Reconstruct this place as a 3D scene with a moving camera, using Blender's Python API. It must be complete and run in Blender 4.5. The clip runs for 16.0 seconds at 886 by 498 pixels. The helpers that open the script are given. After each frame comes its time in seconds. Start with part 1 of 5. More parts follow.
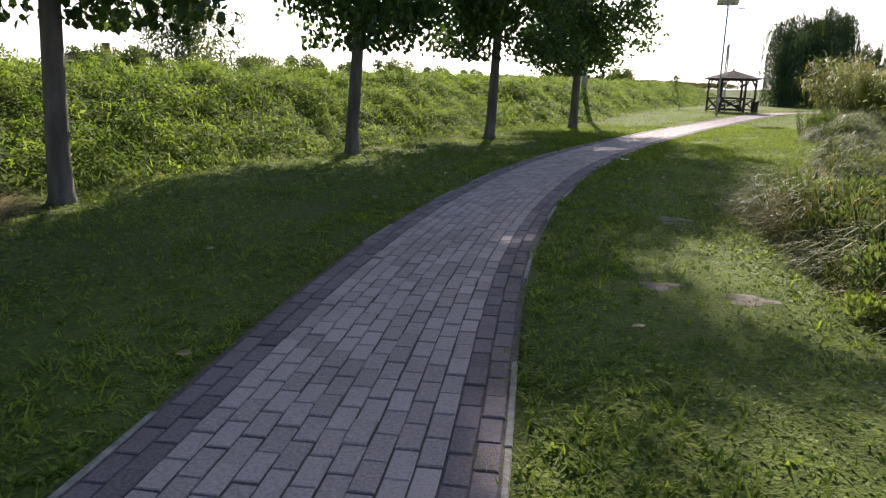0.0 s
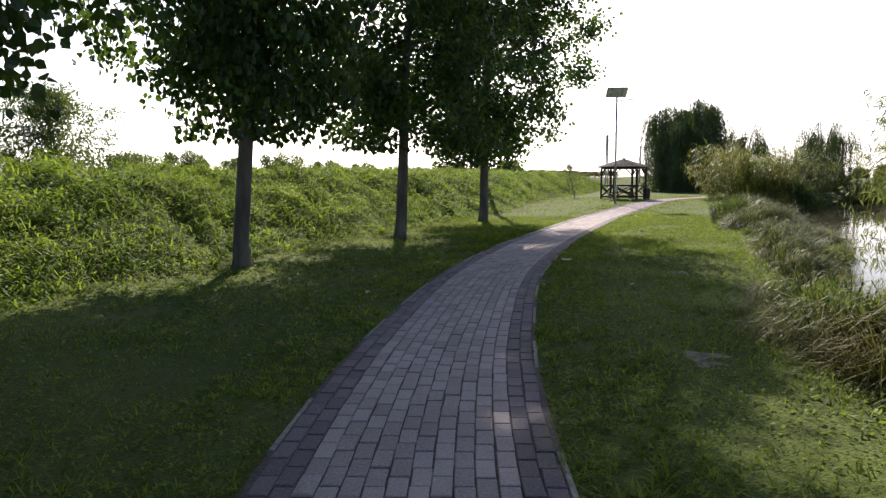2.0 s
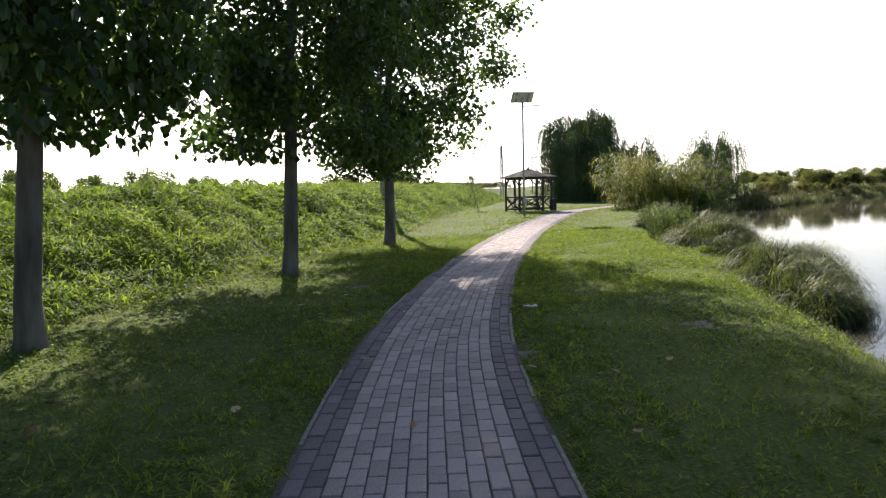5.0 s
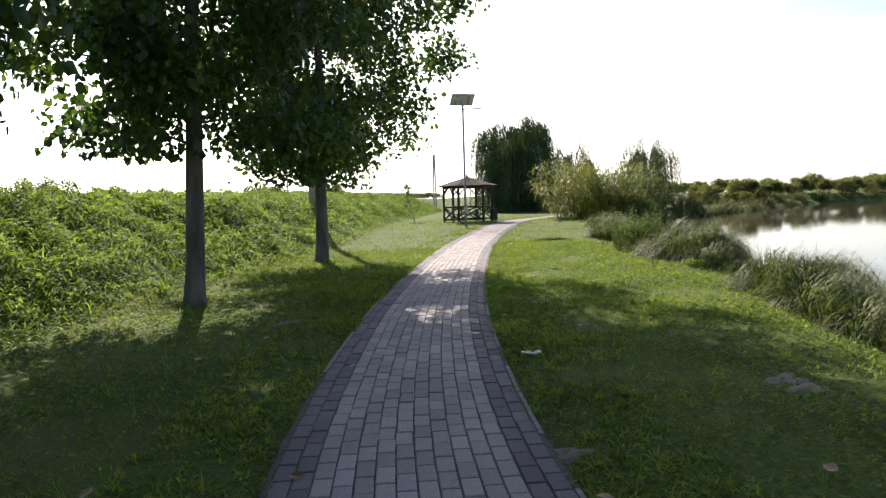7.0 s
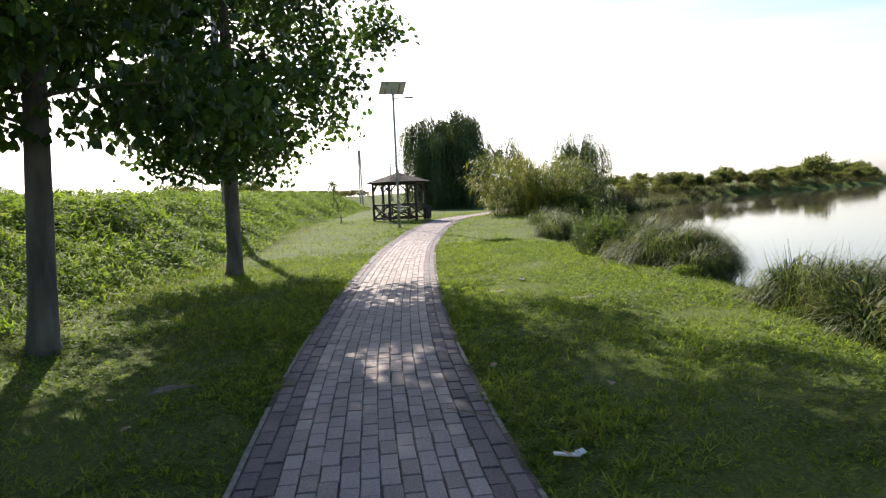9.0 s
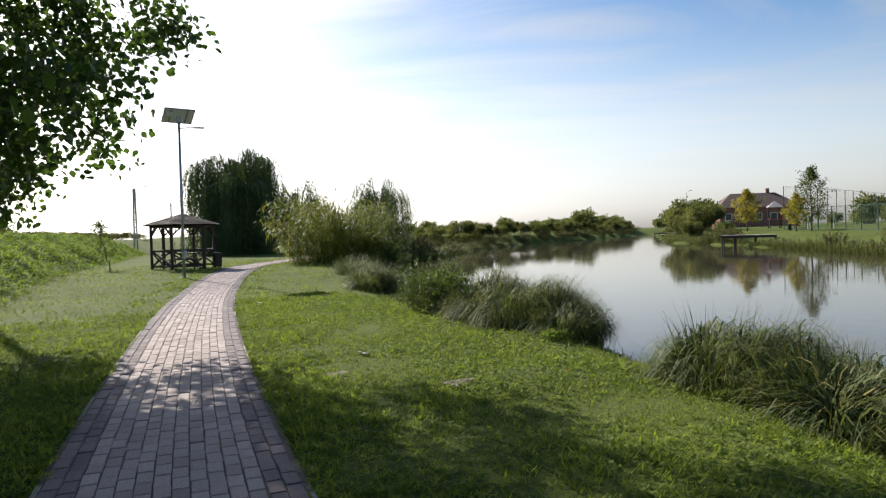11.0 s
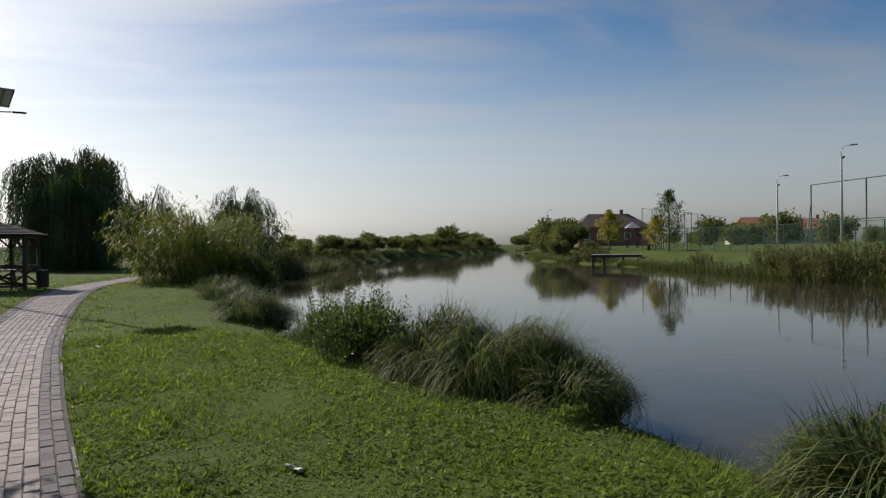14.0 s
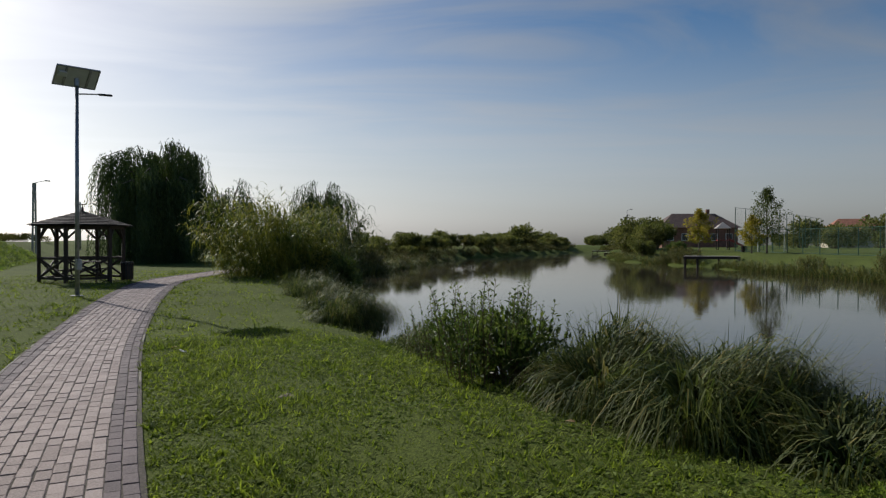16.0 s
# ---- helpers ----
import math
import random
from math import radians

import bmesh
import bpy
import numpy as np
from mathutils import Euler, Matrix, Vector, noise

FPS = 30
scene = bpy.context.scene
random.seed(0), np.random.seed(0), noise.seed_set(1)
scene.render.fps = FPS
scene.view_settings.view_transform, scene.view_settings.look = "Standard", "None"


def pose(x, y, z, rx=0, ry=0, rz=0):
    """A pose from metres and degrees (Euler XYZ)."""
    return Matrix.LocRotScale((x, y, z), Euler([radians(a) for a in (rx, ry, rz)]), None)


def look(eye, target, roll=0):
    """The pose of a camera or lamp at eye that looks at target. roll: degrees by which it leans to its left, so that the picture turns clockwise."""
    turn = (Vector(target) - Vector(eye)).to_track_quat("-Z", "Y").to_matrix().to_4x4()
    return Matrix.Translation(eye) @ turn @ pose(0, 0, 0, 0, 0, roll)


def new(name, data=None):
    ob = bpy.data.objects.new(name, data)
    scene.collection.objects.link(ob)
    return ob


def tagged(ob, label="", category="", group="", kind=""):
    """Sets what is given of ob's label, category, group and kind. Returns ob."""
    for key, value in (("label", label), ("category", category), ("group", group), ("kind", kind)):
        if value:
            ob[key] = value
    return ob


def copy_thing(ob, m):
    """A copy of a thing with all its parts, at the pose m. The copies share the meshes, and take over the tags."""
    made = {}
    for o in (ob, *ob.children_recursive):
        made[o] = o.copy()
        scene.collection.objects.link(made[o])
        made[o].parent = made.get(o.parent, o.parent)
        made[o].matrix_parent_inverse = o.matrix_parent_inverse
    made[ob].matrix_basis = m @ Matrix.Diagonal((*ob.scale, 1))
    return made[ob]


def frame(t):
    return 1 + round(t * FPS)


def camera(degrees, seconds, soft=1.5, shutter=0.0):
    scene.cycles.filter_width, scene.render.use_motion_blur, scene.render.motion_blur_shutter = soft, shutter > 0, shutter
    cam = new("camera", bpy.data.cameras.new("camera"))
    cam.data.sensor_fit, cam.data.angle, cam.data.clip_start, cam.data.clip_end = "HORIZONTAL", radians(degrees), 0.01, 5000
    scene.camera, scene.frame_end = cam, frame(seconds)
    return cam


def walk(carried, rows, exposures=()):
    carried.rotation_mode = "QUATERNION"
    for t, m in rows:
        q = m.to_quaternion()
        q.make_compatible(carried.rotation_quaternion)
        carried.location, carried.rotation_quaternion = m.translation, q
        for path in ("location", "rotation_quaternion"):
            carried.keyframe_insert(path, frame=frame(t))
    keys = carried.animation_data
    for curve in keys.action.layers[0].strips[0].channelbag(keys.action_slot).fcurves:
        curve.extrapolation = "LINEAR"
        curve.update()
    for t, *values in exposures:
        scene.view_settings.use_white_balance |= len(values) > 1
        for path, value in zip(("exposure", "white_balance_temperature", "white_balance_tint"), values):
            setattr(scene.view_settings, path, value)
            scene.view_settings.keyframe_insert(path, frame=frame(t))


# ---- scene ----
cam = camera(65.9, 16.0, 1.25)
PATH = [
    (0, (-0.737, -2.032, 1.475), (-0.592, -0.091, 1.013), 1.1),
    (0.5, (-0.856, -1.365, 1.548), (-0.677, 0.582, 1.129), 0.4),
    (1, (-0.98, -0.686, 1.557), (-0.749, 1.278, 1.255), 1.0),
    (1.5, (-0.989, -0.005, 1.547), (-0.594, 1.942, 1.312), 0.6),
    (2, (-0.929, 0.603, 1.511), (-0.472, 2.54, 1.311), -0.3),
    (2.5, (-0.884, 1.218, 1.527), (-0.261, 3.109, 1.336), -1.0),
    (3, (-0.784, 1.842, 1.533), (-0.091, 3.709, 1.347), -1.6),
    (3.5, (-0.715, 2.528, 1.524), (-0.036, 4.4, 1.339), -1.3),
    (3.7, (-0.697, 2.781, 1.554), (-0.001, 4.647, 1.37), -1.5),
    (5.8, (-0.006, 5.636, 1.579), (0.843, 7.441, 1.434), -1.1),
    (6, (0.041, 5.92, 1.57), (0.931, 7.706, 1.431), -1.1),
    (6.5, (0.28, 6.551, 1.538), (1.231, 8.306, 1.408), -1.5),
    (7, (0.481, 7.177, 1.482), (1.431, 8.931, 1.342), -1.8),
    (7.5, (0.675, 7.823, 1.492), (1.656, 9.559, 1.336), -2.2),
    (8, (0.97, 8.465, 1.501), (1.966, 10.191, 1.339), -2.5),
    (8.5, (1.226, 9.076, 1.515), (2.278, 10.769, 1.352), -2.5),
    (9, (1.519, 9.667, 1.529), (2.653, 11.306, 1.371), -2.6),
    (9.5, (1.925, 10.357, 1.518), (3.119, 11.955, 1.37), -2.1),
    (10, (2.17, 10.878, 1.536), (3.582, 12.291, 1.425), -2.0),
    (10.2, (2.261, 11.081, 1.532), (3.732, 12.432, 1.435), -2.1),
    (12.3, (3.755, 13.802, 1.683), (5.442, 14.877, 1.673), -0.4),
    (12.5, (3.876, 13.986, 1.687), (5.594, 15.009, 1.672), -0.5),
    (13, (4.23, 14.342, 1.68), (5.99, 15.293, 1.668), -0.8),
    (13.5, (4.585, 14.686, 1.688), (6.361, 15.606, 1.675), -0.7),
    (14, (4.953, 15.044, 1.722), (6.752, 15.918, 1.711), -0.7),
    (14.5, (5.362, 15.455, 1.713), (7.128, 16.394, 1.704), -0.5),
    (15, (5.726, 15.959, 1.677), (7.445, 16.981, 1.668), 0.2),
    (15.5, (6.058, 16.462, 1.661), (7.774, 17.49, 1.647), -0.1),
    (16, (6.394, 16.99, 1.625), (8.095, 18.042, 1.612), 0.1),
]
EXPOSURES = [(0, 1.2, 6500, 17), (1.5, 0.88, 6500, 17), (3.5, 1.12, 6500, 15), (7, 1.18, 6500, 12), (9.3, 1.15, 6450, 11), (10.2, 0.92, 6400, 11), (12.5, 0.48, 6300, 10), (14, -0.05, 6200, 10), (15, -0.25, 6150, 10), (16, -0.3, 6150, 10)]
walk(cam, [(t, look(eye, target, roll)) for t, eye, target, roll in PATH], EXPOSURES)

# ---- world, sun ----
SUN_EL, SUN_AZ = radians(33.5), radians(12.5)
world = bpy.data.worlds.new("sky")
scene.world = world
world.use_nodes = True
wn, wl = world.node_tree.nodes, world.node_tree.links
sky = wn.new("ShaderNodeTexSky")
sky.sky_type, sky.sun_disc = "NISHITA", False
sky.sun_elevation, sky.sun_rotation = SUN_EL, SUN_AZ
sky.air_density, sky.dust_density, sky.ozone_density = 1.0, 1.9, 1.6
sky.altitude = 100
wn["Background"].inputs["Strength"].default_value = 0.09
wco = wn.new("ShaderNodeTexCoord")
wsep = wn.new("ShaderNodeSeparateXYZ")
wl.new(wco.outputs["Generated"], wsep.inputs[0])
haze = wn.new("ShaderNodeMapRange")
haze.interpolation_type = "SMOOTHSTEP"
haze.inputs["From Min"].default_value, haze.inputs["From Max"].default_value = 0.0, 0.36
haze.inputs["To Min"].default_value, haze.inputs["To Max"].default_value = 0.32, 1.45
wl.new(wsep.outputs["Z"], haze.inputs["Value"])
sat = wn.new("ShaderNodeHueSaturation")
wl.new(haze.outputs[0], sat.inputs["Saturation"])
wl.new(sky.outputs[0], sat.inputs["Color"])
veil = wn.new("ShaderNodeMapRange")
veil.inputs["From Min"].default_value, veil.inputs["From Max"].default_value = 0.0, 0.3
veil.inputs["To Min"].default_value, veil.inputs["To Max"].default_value = 1.2, 0.95
wl.new(wsep.outputs["Z"], veil.inputs["Value"])
wl.new(veil.outputs[0], sat.inputs["Value"])
# thin cirrus: stretched noise seen on a flat layer overhead
lift = wn.new("ShaderNodeMath"); lift.operation = "MAXIMUM"; lift.inputs[1].default_value = 0.06
wl.new(wsep.outputs["Z"], lift.inputs[0])
flat = wn.new("ShaderNodeVectorMath"); flat.operation = "DIVIDE"
wl.new(wco.outputs["Generated"], flat.inputs[0]); wl.new(lift.outputs[0], flat.inputs[1])
cmap = wn.new("ShaderNodeMapping")
cmap.vector_type = "TEXTURE"
cmap.inputs["Rotation"].default_value = (0, 0, radians(-58))
cmap.inputs["Scale"].default_value = (2.3, 1.25, 1.0)
cmap.inputs["Location"].default_value = (0.35, 0.1, 0)
wl.new(flat.outputs[0], cmap.inputs["Vector"])
cirrus = wn.new("ShaderNodeTexNoise")
cirrus.inputs["Scale"].default_value, cirrus.inputs["Detail"].default_value, cirrus.inputs["Roughness"].default_value = 1.0, 6.0, 0.5
cirrus.inputs["Distortion"].default_value = 1.1
wl.new(cmap.outputs[0], cirrus.inputs["Vector"])
cfac = wn.new("ShaderNodeMapRange")
cfac.inputs["From Min"].default_value, cfac.inputs["From Max"].default_value = 0.42, 0.68
cfac.inputs["To Min"].default_value, cfac.inputs["To Max"].default_value = 0.0, 0.7
wl.new(cirrus.outputs["Fac"], cfac.inputs["Value"])
grey = wn.new("ShaderNodeRGBToBW")
wl.new(sky.outputs[0], grey.inputs[0])
bright = wn.new("ShaderNodeMath"); bright.operation = "MULTIPLY"; bright.inputs[1].default_value = 1.25
wl.new(grey.outputs[0], bright.inputs[0])
cmix = wn.new("ShaderNodeMix"); cmix.data_type = "RGBA"
cfade = wn.new("ShaderNodeMapRange")
cfade.inputs["From Min"].default_value, cfade.inputs["From Max"].default_value = 0.04, 0.3
wl.new(wsep.outputs["Z"], cfade.inputs["Value"])
cmul = wn.new("ShaderNodeMath"); cmul.operation = "MULTIPLY"
wl.new(cfac.outputs[0], cmul.inputs[0]); wl.new(cfade.outputs[0], cmul.inputs[1])
wl.new(cmul.outputs[0], cmix.inputs["Factor"]); wl.new(sat.outputs[0], cmix.inputs["A"]); wl.new(bright.outputs[0], cmix.inputs["B"])
wl.new(cmix.outputs["Result"], wn["Background"].inputs["Color"])

sun = new("sun", bpy.data.lights.new("sun", "SUN"))
sun.data.energy, sun.data.angle, sun.data.color = 5.0, radians(0.6), (1.0, 0.93, 0.82)
to_sun = Vector((math.sin(SUN_AZ) * math.cos(SUN_EL), math.cos(SUN_AZ) * math.cos(SUN_EL), math.sin(SUN_EL)))
sun.matrix_world = Matrix.Translation((0, 0, 60)) @ to_sun.to_track_quat("Z", "Y").to_matrix().to_4x4()


# ---- materials ----
def ramp_material(name, low, high, scale=4.0, rough=0.7, detail=6.0, bump=0.0, bump_scale=None, metal=0.0,
                  island=0.0, objvar=0.0, translucent=0.0, spec=0.5, coarse=0.0, coarse_scale=0.5, stretch=None):
    """Two colours mixed by a noise, shifted by a coarser noise, per island or per object; optional bump and leaf translucency."""
    m = bpy.data.materials.new(name)
    m.use_nodes = True
    n, l = m.node_tree.nodes, m.node_tree.links
    bsdf, out = n["Principled BSDF"], n["Material Output"]
    bsdf.inputs["Roughness"].default_value = rough
    bsdf.inputs["Metallic"].default_value = metal
    bsdf.inputs["Specular IOR Level"].default_value = spec
    co = n.new("ShaderNodeTexCoord")
    src = co.outputs["Object"]
    if stretch:
        mp = n.new("ShaderNodeMapping")
        mp.inputs["Scale"].default_value = stretch
        l.new(src, mp.inputs["Vector"])
        src = mp.outputs["Vector"]
    noi = n.new("ShaderNodeTexNoise")
    noi.inputs["Scale"].default_value, noi.inputs["Detail"].default_value = scale, detail
    l.new(src, noi.inputs["Vector"])
    value = noi.outputs["Fac"]
    spread = n.new("ShaderNodeMapRange")
    spread.inputs["From Min"].default_value, spread.inputs["From Max"].default_value = 0.3, 0.7
    l.new(value, spread.inputs["Value"])
    value = spread.outputs["Result"]

    def plus(v, extra, amount):
        sub = n.new("ShaderNodeMath"); sub.operation = "SUBTRACT"; sub.inputs[1].default_value = 0.5
        l.new(extra, sub.inputs[0])
        mul = n.new("ShaderNodeMath"); mul.operation = "MULTIPLY_ADD"; mul.inputs[1].default_value = amount
        l.new(sub.outputs[0], mul.inputs[0]); l.new(v, mul.inputs[2])
        return mul.outputs[0]
    if coarse:
        cn = n.new("ShaderNodeTexNoise")
        cn.inputs["Scale"].default_value, cn.inputs["Detail"].default_value = coarse_scale, 3.0
        l.new(co.outputs["Object"], cn.inputs["Vector"])
        value = plus(value, cn.outputs["Fac"], coarse * 2)
    if island:
        geo = n.new("ShaderNodeNewGeometry")
        value = plus(value, geo.outputs["Random Per Island"], island)
    if objvar:
        oi = n.new("ShaderNodeObjectInfo")
        value = plus(value, oi.outputs["Random"], objvar)
    mix = n.new("ShaderNodeMix")
    mix.data_type = "RGBA"
    mix.inputs["A"].default_value, mix.inputs["B"].default_value = (*low, 1), (*high, 1)
    l.new(value, mix.inputs["Factor"])
    l.new(mix.outputs["Result"], bsdf.inputs["Base Color"])
    if bump:
        bn = n.new("ShaderNodeTexNoise")
        bn.inputs["Scale"].default_value, bn.inputs["Detail"].default_value = bump_scale or scale * 4, 5.0
        l.new(src, bn.inputs["Vector"])
        b = n.new("ShaderNodeBump")
        b.inputs["Strength"].default_value, b.inputs["Distance"].default_value = bump, 0.02
        l.new(bn.outputs["Fac"], b.inputs["Height"])
        l.new(b.outputs["Normal"], bsdf.inputs["Normal"])
    if translucent:
        tr = n.new("ShaderNodeBsdfTranslucent")
        glow = n.new("ShaderNodeVectorMath"); glow.operation = "MULTIPLY"
        glow.inputs[1].default_value = (1.6, 1.65, 1.0)
        l.new(mix.outputs["Result"], glow.inputs[0])
        l.new(glow.outputs[0], tr.inputs["Color"])
        ms = n.new("ShaderNodeMixShader")
        ms.inputs["Fac"].default_value = translucent
        l.new(bsdf.outputs[0], ms.inputs[1]); l.new(tr.outputs[0], ms.inputs[2])
        l.new(ms.outputs[0], out.inputs["Surface"])
    return m


M = {}
M["soil"] = ramp_material("lawn_ground", (0.045, 0.058, 0.014), (0.11, 0.142, 0.026), 30.0, 0.95, bump=0.9, bump_scale=45, coarse=0.5, coarse_scale=0.35, spec=0.1)
M["grass"] = ramp_material("grass_blade", (0.068, 0.105, 0.015), (0.235, 0.29, 0.04), 7.0, 0.7, detail=2.0, island=0.4, coarse=0.55, coarse_scale=0.45, translucent=0.42, spec=0.1)
M["dry_grass"] = ramp_material("dry_grass", (0.11, 0.11, 0.035), (0.28, 0.24, 0.10), 1.0, 0.7, island=0.9, translucent=0.25, spec=0.05)
M["weed"] = ramp_material("bank_weed_leaf", (0.055, 0.098, 0.016), (0.20, 0.26, 0.042), 3.0, 0.65, detail=2.0, island=0.5, coarse=0.6, coarse_scale=0.6, translucent=0.45, spec=0.12)
M["clover"] = ramp_material("clover_leaf", (0.06, 0.095, 0.02), (0.175, 0.225, 0.045), 6.0, 0.65, detail=2.0, island=0.6, translucent=0.4, spec=0.12)
M["sedge"] = ramp_material("sedge_blade", (0.026, 0.047, 0.012), (0.15, 0.17, 0.055), 1.5, 0.58, island=1.1, translucent=0.3, spec=0.18)
M["reed"] = ramp_material("reed_leaf", (0.075, 0.11, 0.02), (0.28, 0.27, 0.05), 0.6, 0.5, island=0.9, coarse=0.5, coarse_scale=0.4, translucent=0.3, spec=0.25)
M["sapling_leaf"] = ramp_material("sapling_leaf", (0.07, 0.10, 0.03), (0.20, 0.22, 0.08), 0.8, 0.5, island=0.8, translucent=0.4, spec=0.2)
M["brown_reed"] = ramp_material("brown_reed", (0.05, 0.058, 0.018), (0.17, 0.155, 0.06), 0.6, 0.65, island=0.9, coarse=0.6, coarse_scale=0.2, translucent=0.25, spec=0.12)
M["poplar_leaf"] = ramp_material("poplar_leaf", (0.024, 0.05, 0.011), (0.075, 0.125, 0.024), 1.2, 0.38, island=0.8, translucent=0.4, spec=0.4)
M["willow_leaf"] = ramp_material("willow_leaf", (0.03, 0.055, 0.014), (0.10, 0.135, 0.045), 0.6, 0.5, island=0.7, translucent=0.15, spec=0.25)
M["bush_leaf"] = ramp_material("bush_leaf", (0.042, 0.072, 0.02), (0.135, 0.165, 0.05), 0.6, 0.5, island=0.8, coarse=0.4, coarse_scale=0.3, translucent=0.38, spec=0.25)
M["far_leaf"] = ramp_material("olive_leaf", (0.06, 0.075, 0.024), (0.19, 0.19, 0.07), 0.4, 0.6, island=0.7, coarse=0.7, coarse_scale=0.12, translucent=0.35, spec=0.15)
M["yellow_leaf"] = ramp_material("autumn_leaf", (0.15, 0.15, 0.02), (0.36, 0.28, 0.04), 0.8, 0.5, island=0.9, translucent=0.4, spec=0.25)
M["bark"] = ramp_material("bark", (0.06, 0.05, 0.04), (0.17, 0.145, 0.115), 6.0, 0.9, bump=0.9, bump_scale=14, stretch=(1, 1, 0.28), coarse=0.5, coarse_scale=1.5)
M["twig"] = ramp_material("twig_bark", (0.09, 0.065, 0.04), (0.2, 0.15, 0.09), 6.0, 0.9)
M["paver"] = ramp_material("light_paver", (0.23, 0.182, 0.168), (0.385, 0.316, 0.292), 60.0, 0.85, bump=0.35, bump_scale=160, island=0.8, coarse=0.5, coarse_scale=1.2)
M["paver_part"] = ramp_material("light_paver_piece", (0.23, 0.182, 0.168), (0.385, 0.316, 0.292), 60.0, 0.85, bump=0.35, bump_scale=160, objvar=0.8, coarse=0.5, coarse_scale=1.2)
M["dark_paver"] = ramp_material("dark_paver", (0.085, 0.066, 0.07), (0.175, 0.138, 0.142), 60.0, 0.85, bump=0.35, bump_scale=160, island=0.7, coarse=0.5, coarse_scale=1.2)
M["dark_paver_part"] = ramp_material("dark_paver_piece", (0.085, 0.066, 0.07), (0.175, 0.138, 0.142), 60.0, 0.85, bump=0.35, bump_scale=160, objvar=0.7, coarse=0.5, coarse_scale=1.2)
M["joint"] = ramp_material("joint_sand", (0.045, 0.038, 0.03), (0.11, 0.095, 0.075), 30.0, 0.95, bump=0.5)
M["kerb"] = ramp_material("kerb_concrete", (0.13, 0.12, 0.095), (0.30, 0.28, 0.24), 14.0, 0.9, bump=0.5, coarse=0.6, coarse_scale=2.0)
M["straw"] = ramp_material("cut_straw", (0.16, 0.09, 0.05), (0.40, 0.27, 0.16), 3.0, 0.8, island=0.9, spec=0.1)
M["dark_wood"] = ramp_material("dark_stained_wood", (0.016, 0.010, 0.007), (0.055, 0.034, 0.024), 10.0, 0.65, bump=0.4, stretch=(3, 3, 0.5))
M["shingle"] = ramp_material("roof_shingle", (0.018, 0.013, 0.012), (0.052, 0.037, 0.034), 18.0, 0.9, bump=0.5, objvar=0.4)
M["steel"] = ramp_material("galvanised_steel", (0.22, 0.23, 0.24), (0.38, 0.39, 0.40), 12.0, 0.45, metal=0.7)
M["panel_back"] = ramp_material("panel_back", (0.5, 0.51, 0.52), (0.62, 0.63, 0.64), 3.0, 0.6)
M["panel_cell"] = ramp_material("solar_cell", (0.012, 0.016, 0.035), (0.02, 0.026, 0.06), 3.0, 0.15)
M["black_plastic"] = ramp_material("black_plastic", (0.012, 0.012, 0.013), (0.03, 0.03, 0.032), 8.0, 0.5)
M["concrete"] = ramp_material("pole_concrete", (0.30, 0.29, 0.27), (0.46, 0.44, 0.41), 5.0, 0.9, bump=0.3)
M["plank"] = ramp_material("weathered_plank", (0.28, 0.25, 0.22), (0.48, 0.44, 0.39), 7.0, 0.85, bump=0.3, objvar=0.5, stretch=(1, 6, 1))
M["green_metal"] = ramp_material("green_painted_metal", (0.02, 0.06, 0.035), (0.04, 0.10, 0.06), 8.0, 0.5)
M["roof_tile"] = ramp_material("roof_tile", (0.06, 0.04, 0.035), (0.13, 0.085, 0.07), 3.0, 0.85)
M["red_tile"] = ramp_material("red_roof_tile", (0.22, 0.09, 0.055), (0.36, 0.16, 0.10), 3.0, 0.85)
M["render_wall"] = ramp_material("rendered_wall", (0.42, 0.36, 0.27), (0.55, 0.48, 0.37), 1.5, 0.9)
M["brick_wall"] = ramp_material("brick_wall", (0.17, 0.08, 0.055), (0.28, 0.14, 0.10), 2.5, 0.9)
M["glass"] = ramp_material("window_glass", (0.02, 0.025, 0.03), (0.04, 0.045, 0.05), 1.0, 0.08)
M["red_paint"] = ramp_material("red_paint", (0.35, 0.03, 0.025), (0.5, 0.06, 0.04), 4.0, 0.5)
M["leaf_litter"] = ramp_material("fallen_leaf", (0.28, 0.17, 0.07), (0.55, 0.40, 0.22), 20.0, 0.7, objvar=0.8)
M["white_litter"] = ramp_material("white_plastic", (0.55, 0.55, 0.53), (0.8, 0.8, 0.78), 12.0, 0.5)
M["earth"] = ramp_material("bare_earth", (0.10, 0.08, 0.055), (0.22, 0.18, 0.125), 12.0, 0.95, bump=0.6, bump_scale=50)

water = bpy.data.materials.new("pond_water")
water.use_nodes = True
n, l = water.node_tree.nodes, water.node_tree.links
b = n["Principled BSDF"]
b.inputs["Base Color"].default_value = (0.045, 0.039, 0.028, 1)
b.inputs["Roughness"].default_value = 0.04
b.inputs["IOR"].default_value = 1.33
co = n.new("ShaderNodeTexCoord"); rip = n.new("ShaderNodeTexNoise"); bu = n.new("ShaderNodeBump")
rip.inputs["Scale"].default_value, rip.inputs["Detail"].default_value = 2.2, 3.0
bu.inputs["Strength"].default_value, bu.inputs["Distance"].default_value = 0.05, 0.05
l.new(co.outputs["Object"], rip.inputs["Vector"]); l.new(rip.outputs["Fac"], bu.inputs["Height"]); l.new(bu.outputs["Normal"], b.inputs["Normal"])
M["water"] = water


